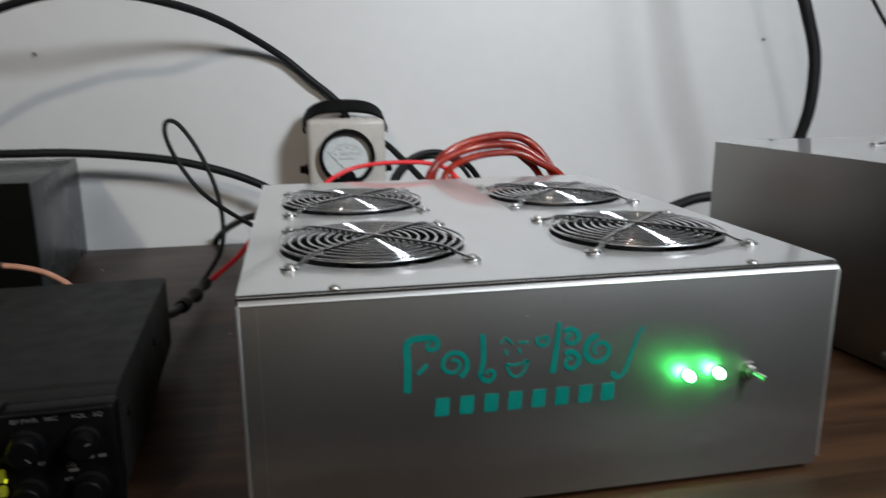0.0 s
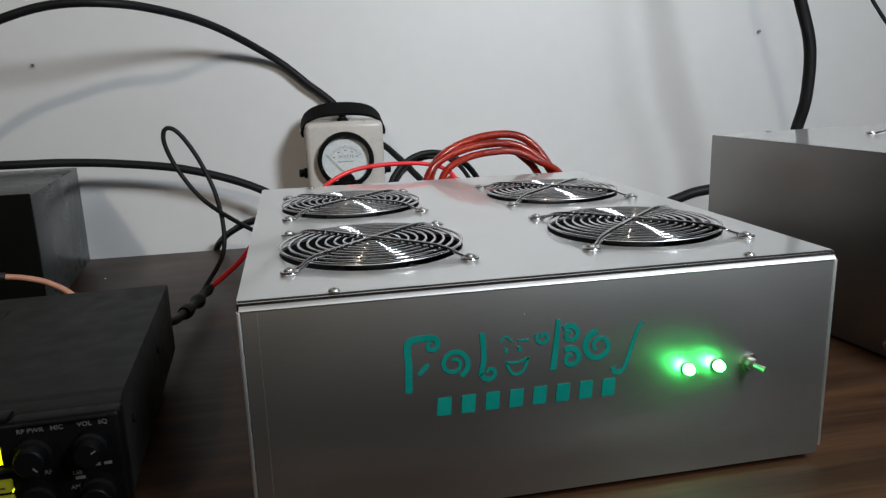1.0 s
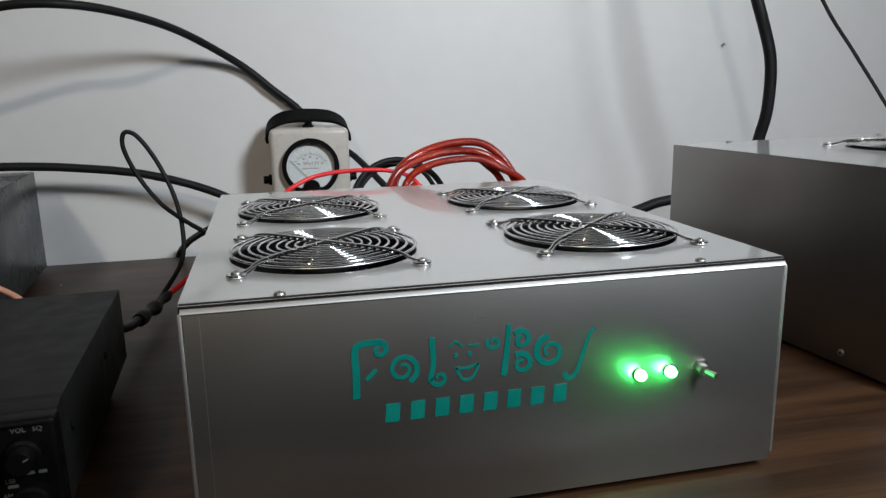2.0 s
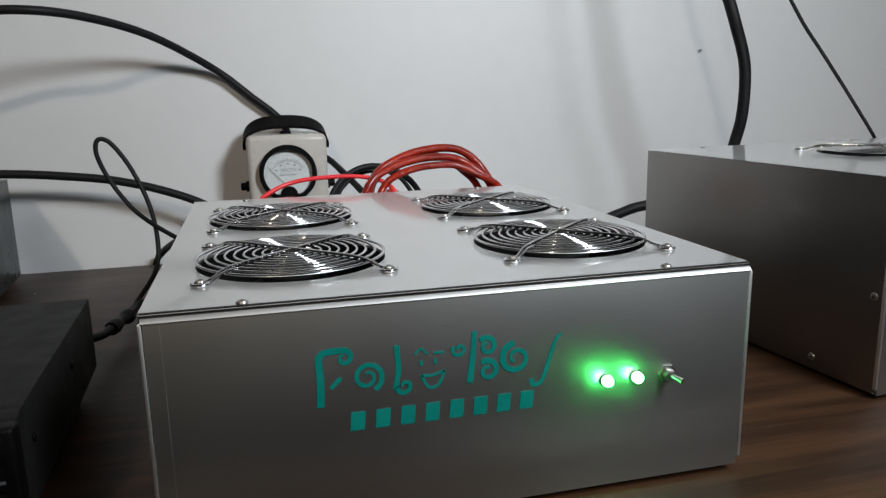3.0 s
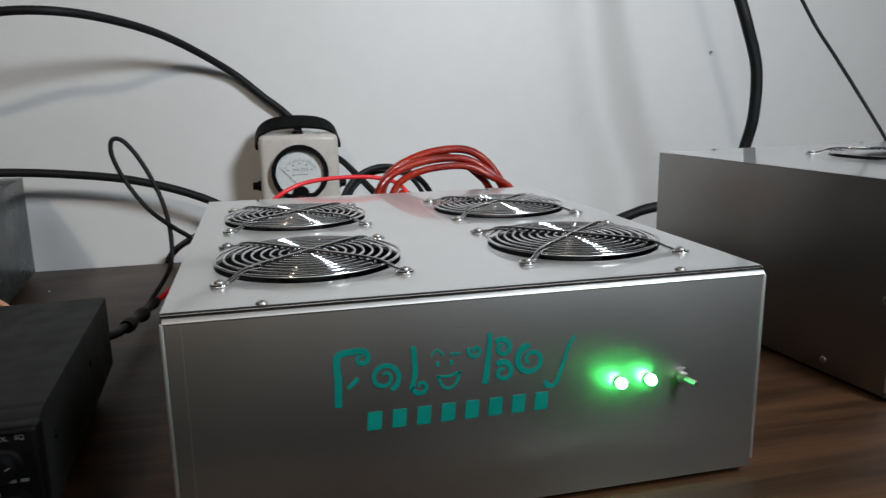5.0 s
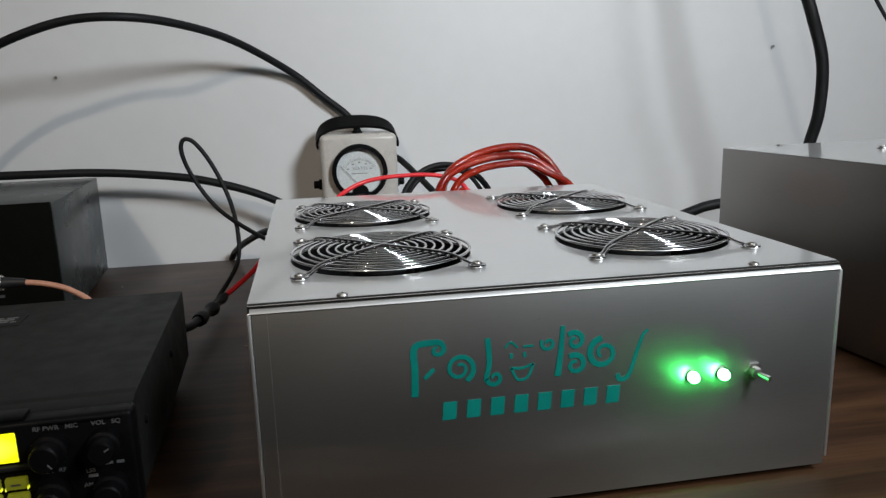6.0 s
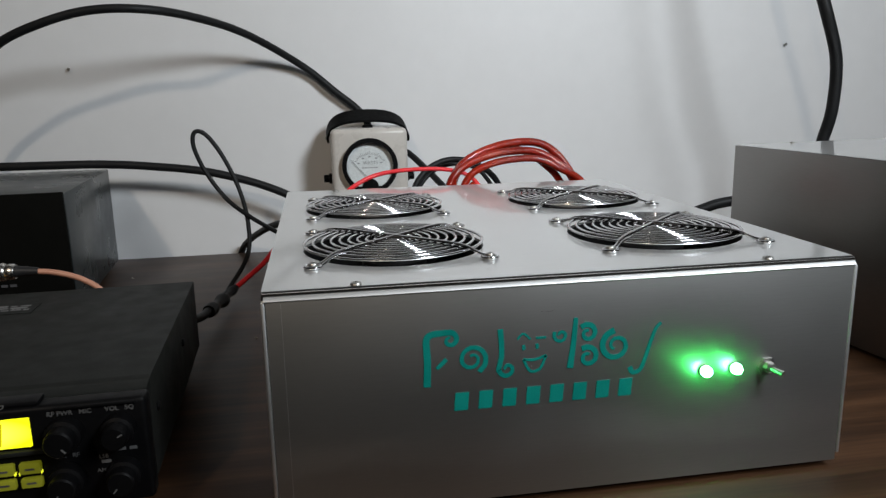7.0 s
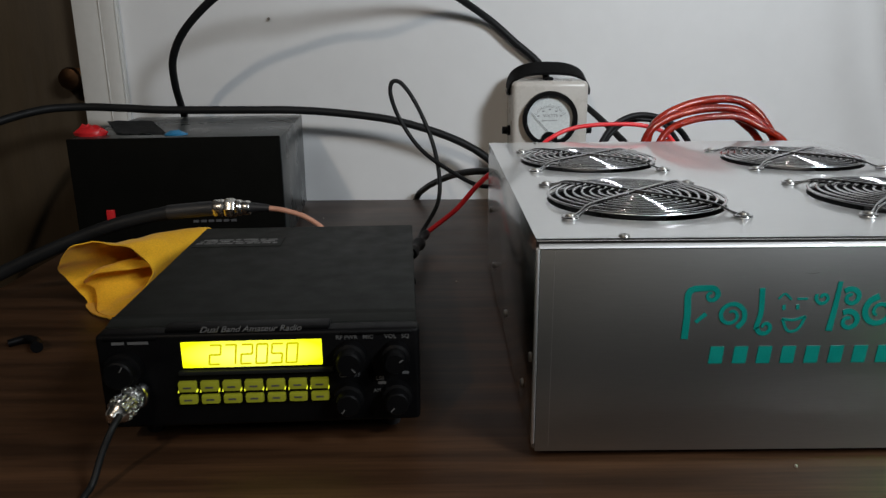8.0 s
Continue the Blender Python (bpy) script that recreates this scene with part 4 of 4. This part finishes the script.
part("tail", tube([(-0.084, 0.370, 0.786), (-0.087, 0.34, 0.789), (-0.092, 0.30, 0.798), (-0.100, 0.258, 0.806)], 0.0045, 10), M_BEZEL, red)
cable("black_lead", [(-0.105, 0.7435, 0.66), (-0.096, 0.7435, 0.74), (-0.087, 0.742, 0.770), (-0.076, 0.718, 0.786), (-0.060, 0.680, 0.803), (-0.028, 0.600, 0.830), (0.012, 0.520, 0.847), (0.06, 0.46, 0.845), (0.09, 0.405, 0.83)], 0.0046, M_CABLE, "black lead curving up from behind the table to the amplifier")
cable("red_lead", [(0.045, 0.400, 0.870), (0.055, 0.415, 0.886), (0.068, 0.432, 0.897), (0.095, 0.444, 0.908), (0.132, 0.446, 0.9125), (0.177, 0.446, 0.911), (0.205, 0.44, 0.900), (0.22, 0.42, 0.87)], 0.0024, M_RED, "thin red lead behind the amplifier")
# four heavy red cables looping out of the amplifier's back
for pts, r in (
    ([(0.176, 0.402, 0.868), (0.178, 0.428, 0.894), (0.191, 0.444, 0.9146), (0.217, 0.452, 0.9292), (0.250, 0.455, 0.9378), (0.283, 0.453, 0.9378), (0.305, 0.447, 0.9249), (0.322, 0.435, 0.898), (0.328, 0.402, 0.865)], 0.0046),
    ([(0.170, 0.402, 0.866), (0.173, 0.424, 0.890), (0.186, 0.436, 0.9095), (0.212, 0.441, 0.9224), (0.245, 0.444, 0.9292), (0.278, 0.442, 0.9284), (0.303, 0.437, 0.9155), (0.318, 0.428, 0.898), (0.322, 0.402, 0.862)], 0.0044),
    ([(0.188, 0.402, 0.866), (0.190, 0.424, 0.890), (0.202, 0.432, 0.9069), (0.225, 0.434, 0.9172), (0.252, 0.434, 0.9215), (0.280, 0.433, 0.9206), (0.304, 0.428, 0.9095), (0.325, 0.418, 0.896), (0.334, 0.402, 0.868)], 0.0040),
    ([(0.180, 0.402, 0.862), (0.184, 0.452, 0.890), (0.196, 0.464, 0.9103), (0.222, 0.470, 0.9241), (0.250, 0.472, 0.9310), (0.276, 0.468, 0.9258), (0.296, 0.456, 0.9103), (0.306, 0.440, 0.896), (0.31, 0.402, 0.865)], 0.0042),
    ([(0.196, 0.402, 0.868), (0.200, 0.43, 0.892), (0.214, 0.448, 0.890), (0.232, 0.452, 0.868)], 0.0036),
):
    cable("heavy_red_cable", pts, r, M_CLEARRED, "heavy clear-red cable looping behind the amplifier", group="heavy red cables")
# black leads behind the amplifier, beside the meter
cable("black_lead", [(0.150, 0.716, 0.918), (0.166, 0.706, 0.908), (0.178, 0.680, 0.896), (0.192, 0.640, 0.880), (0.21, 0.60, 0.855), (0.235, 0.56, 0.80), (0.26, 0.53, 0.772), (0.30, 0.50, 0.7715)], 0.0046, M_CABLE, "black lead hanging beside the meter")
cable("black_lead", [(0.135, 0.50, 0.86), (0.152, 0.52, 0.890), (0.172, 0.53, 0.907), (0.198, 0.535, 0.914), (0.225, 0.53, 0.909), (0.248, 0.52, 0.892), (0.262, 0.50, 0.86)], 0.0037, M_CABLE, "black lead in a low arch behind the red cables")
cable("black_lead", [(0.145, 0.52, 0.86), (0.160, 0.54, 0.885), (0.182, 0.55, 0.902), (0.210, 0.555, 0.906), (0.238, 0.55, 0.896), (0.26, 0.53, 0.86)], 0.0028, M_CABLE, "black lead in a low arch behind the red cables")
# aerial cable with its plug above the radio
aerial = thing("aerial_cable", "black aerial cable with a bright metal plug and brown pigtail", "cable", (0, 0, 0))
part("lead", tube([(-0.66, 0.20, 0.0075), (-0.68, 0.22, 0.12), (-0.66, 0.245, 0.45), (-0.62, 0.262, 0.66), (-0.56, 0.276, 0.748), (-0.494, 0.287, 0.783), (-0.433, 0.298, 0.811), (-0.374, 0.308, 0.833), (-0.318, 0.315, 0.845), (-0.285, 0.318, 0.8475)], 0.0066, 14), M_CABLE, aerial)
part("sleeve", tube([(-0.318, 0.315, 0.845), (-0.285, 0.318, 0.8475), (-0.272, 0.319, 0.848)], 0.0074, 14), M_RUBBER, aerial)
for i, (px, pr, pl) in enumerate(((-0.274, 0.0085, 0.012), (-0.2625, 0.0098, 0.010), (-0.2525, 0.0082, 0.006), (-0.2465, 0.0072, 0.008))):
    part("plug", lathe([(pr * 0.92, 0.0), (pr, pl * 0.15), (pr, pl * 0.8), (pr * 0.9, pl)], "x", (px, 0.3195, 0.8483), 8 if i == 1 else 18), M_NICKEL, aerial, "nickel screw plug")
part("boot", tube([(-0.2385, 0.3195, 0.8483), (-0.229, 0.320, 0.848), (-0.220, 0.320, 0.8475)], lambda t: 0.0052 - 0.0018 * t, 12), M_RUBBER, aerial)
part("pigtail", tube([(-0.222, 0.320, 0.8476), (-0.205, 0.320, 0.845), (-0.185, 0.319, 0.8385), (-0.166, 0.316, 0.825), (-0.157, 0.309, 0.805)], 0.0026, 10), M_PINK, aerial, "brown thin pigtail")
# cables rising behind the second amplifier
cable("coax_cable", [(0.6595, 0.5, 0.8), (0.6755, 0.502, 0.88), (0.6871, 0.5006, 0.9255), (0.691, 0.4928, 0.967), (0.6844, 0.485, 1.0265), (0.6605, 0.4771, 1.0803), (0.648, 0.4905, 1.1325), (0.6197, 0.5138, 1.2307), (0.5903, 0.5572, 1.3905), (0.5645, 0.64, 1.7)], 0.0076, M_CABLE, "thick black coax cable rising behind the second amplifier")
cable("thin_lead", [(0.86, 0.42, 0.80), (0.842, 0.405, 0.895), (0.822, 0.40, 0.928), (0.780, 0.40, 0.979), (0.732, 0.40, 1.034), (0.690, 0.40, 1.082), (0.655, 0.41, 1.15), (0.62, 0.45, 1.30), (0.60, 0.52, 1.7)], 0.0021, M_CABLE, "thin dark lead rising behind the second amplifier")
cable("black_lead", [(0.40, 0.50, 0.775), (0.46, 0.525, 0.80), (0.505, 0.535, 0.822), (0.543, 0.540, 0.834), (0.575, 0.540, 0.842), (0.62, 0.53, 0.846), (0.66, 0.50, 0.84)], 0.0070, M_CABLE, "black lead running between the two amplifiers")


# ---------------------------------------------------------------- the cloth
def cloth():
    """A duster rolled into a loose cornet beside the radio: a spiral of cloth, wide at its open mouth, folded and creased."""
    bm = bmesh.new()
    mouth, tip = Vector((-0.364, 0.236, TABLE + 0.030)), Vector((-0.283, 0.330, TABLE + 0.056))
    axis = (mouth - tip).normalized()
    side = axis.cross(Vector((0, 0, 1))).normalized()
    up = side.cross(axis)
    nu, nv, grid = 170, 36, []
    for i in range(nu + 1):
        u = i / nu
        a = radians(-150 + 640 * u)
        col = []
        for j in range(nv + 1):
            v = j / nv
            face = max(0.0, -0.90 * math.cos(a) + 0.43 * math.sin(a))
            inner = max(0.0, u - 0.5) * 2
            along = v * 0.128 * (1.0 - 0.40 * face ** 1.2 + 0.04 * math.sin(3 * a) - 0.10 * inner)
            roll = 1.0 - 0.58 * u ** 1.4
            r = (0.0050 + 0.040 * (along / 0.126) ** 0.8) * roll * (1 + 0.06 * v * math.sin(2.6 * a + 3 * v) + 0.045 * v * math.sin(6.1 * a - 5 * v))
            c, d = r * math.cos(a), r * math.sin(a) * (1.0 - 0.45 * inner * v)
            p = tip + axis * along + side * (c * 1.10) + up * (d * 0.95 - 0.010 * inner * v)
            p += 0.0060 * v * noise.noise_vector(p * 24) + 0.0022 * v * noise.noise_vector(p * 75)
            p.z = max(p.z, TABLE + 0.0018 + 0.0022 * u)
            lim = -0.2590 + (0.010 - p.y) * 0.046
            if p.y < 0.275 and p.x > lim:
                p.x = lim - 0.0005 * u
            col.append(bm.verts.new(p))
        grid.append(col)
    for i in range(nu):
        for j in range(nv):
            bm.faces.new((grid[i][j], grid[i + 1][j], grid[i + 1][j + 1], grid[i][j + 1]))
    bmesh.ops.recalc_face_normals(bm, faces=bm.faces)
    bmesh.ops.solidify(bm, geom=list(bm.faces), thickness=0.0011)
    return bm


solid("yellow_cloth", cloth(), M_CLOTH, "crumpled yellow cleaning cloth heaped beside the radio", "cloth")


# crumbs on the table
for cx, cy in ((0.152, -0.012), (-0.036, 0.330), (-0.215, 0.612), (-0.10, 0.12)):
    bm = bmesh.new()
    bmesh.ops.create_icosphere(bm, subdivisions=1, radius=0.0012, matrix=pose(cx, cy, TABLE + 0.0008, 20, 40 * cx * 100, 10) @ Matrix.Diagonal((1.2, 0.8, 0.7, 1)))
    solid("crumb", bm, M_CRUMB, "tiny pale crumb on the walnut table", "crumb", group="crumbs on the table")
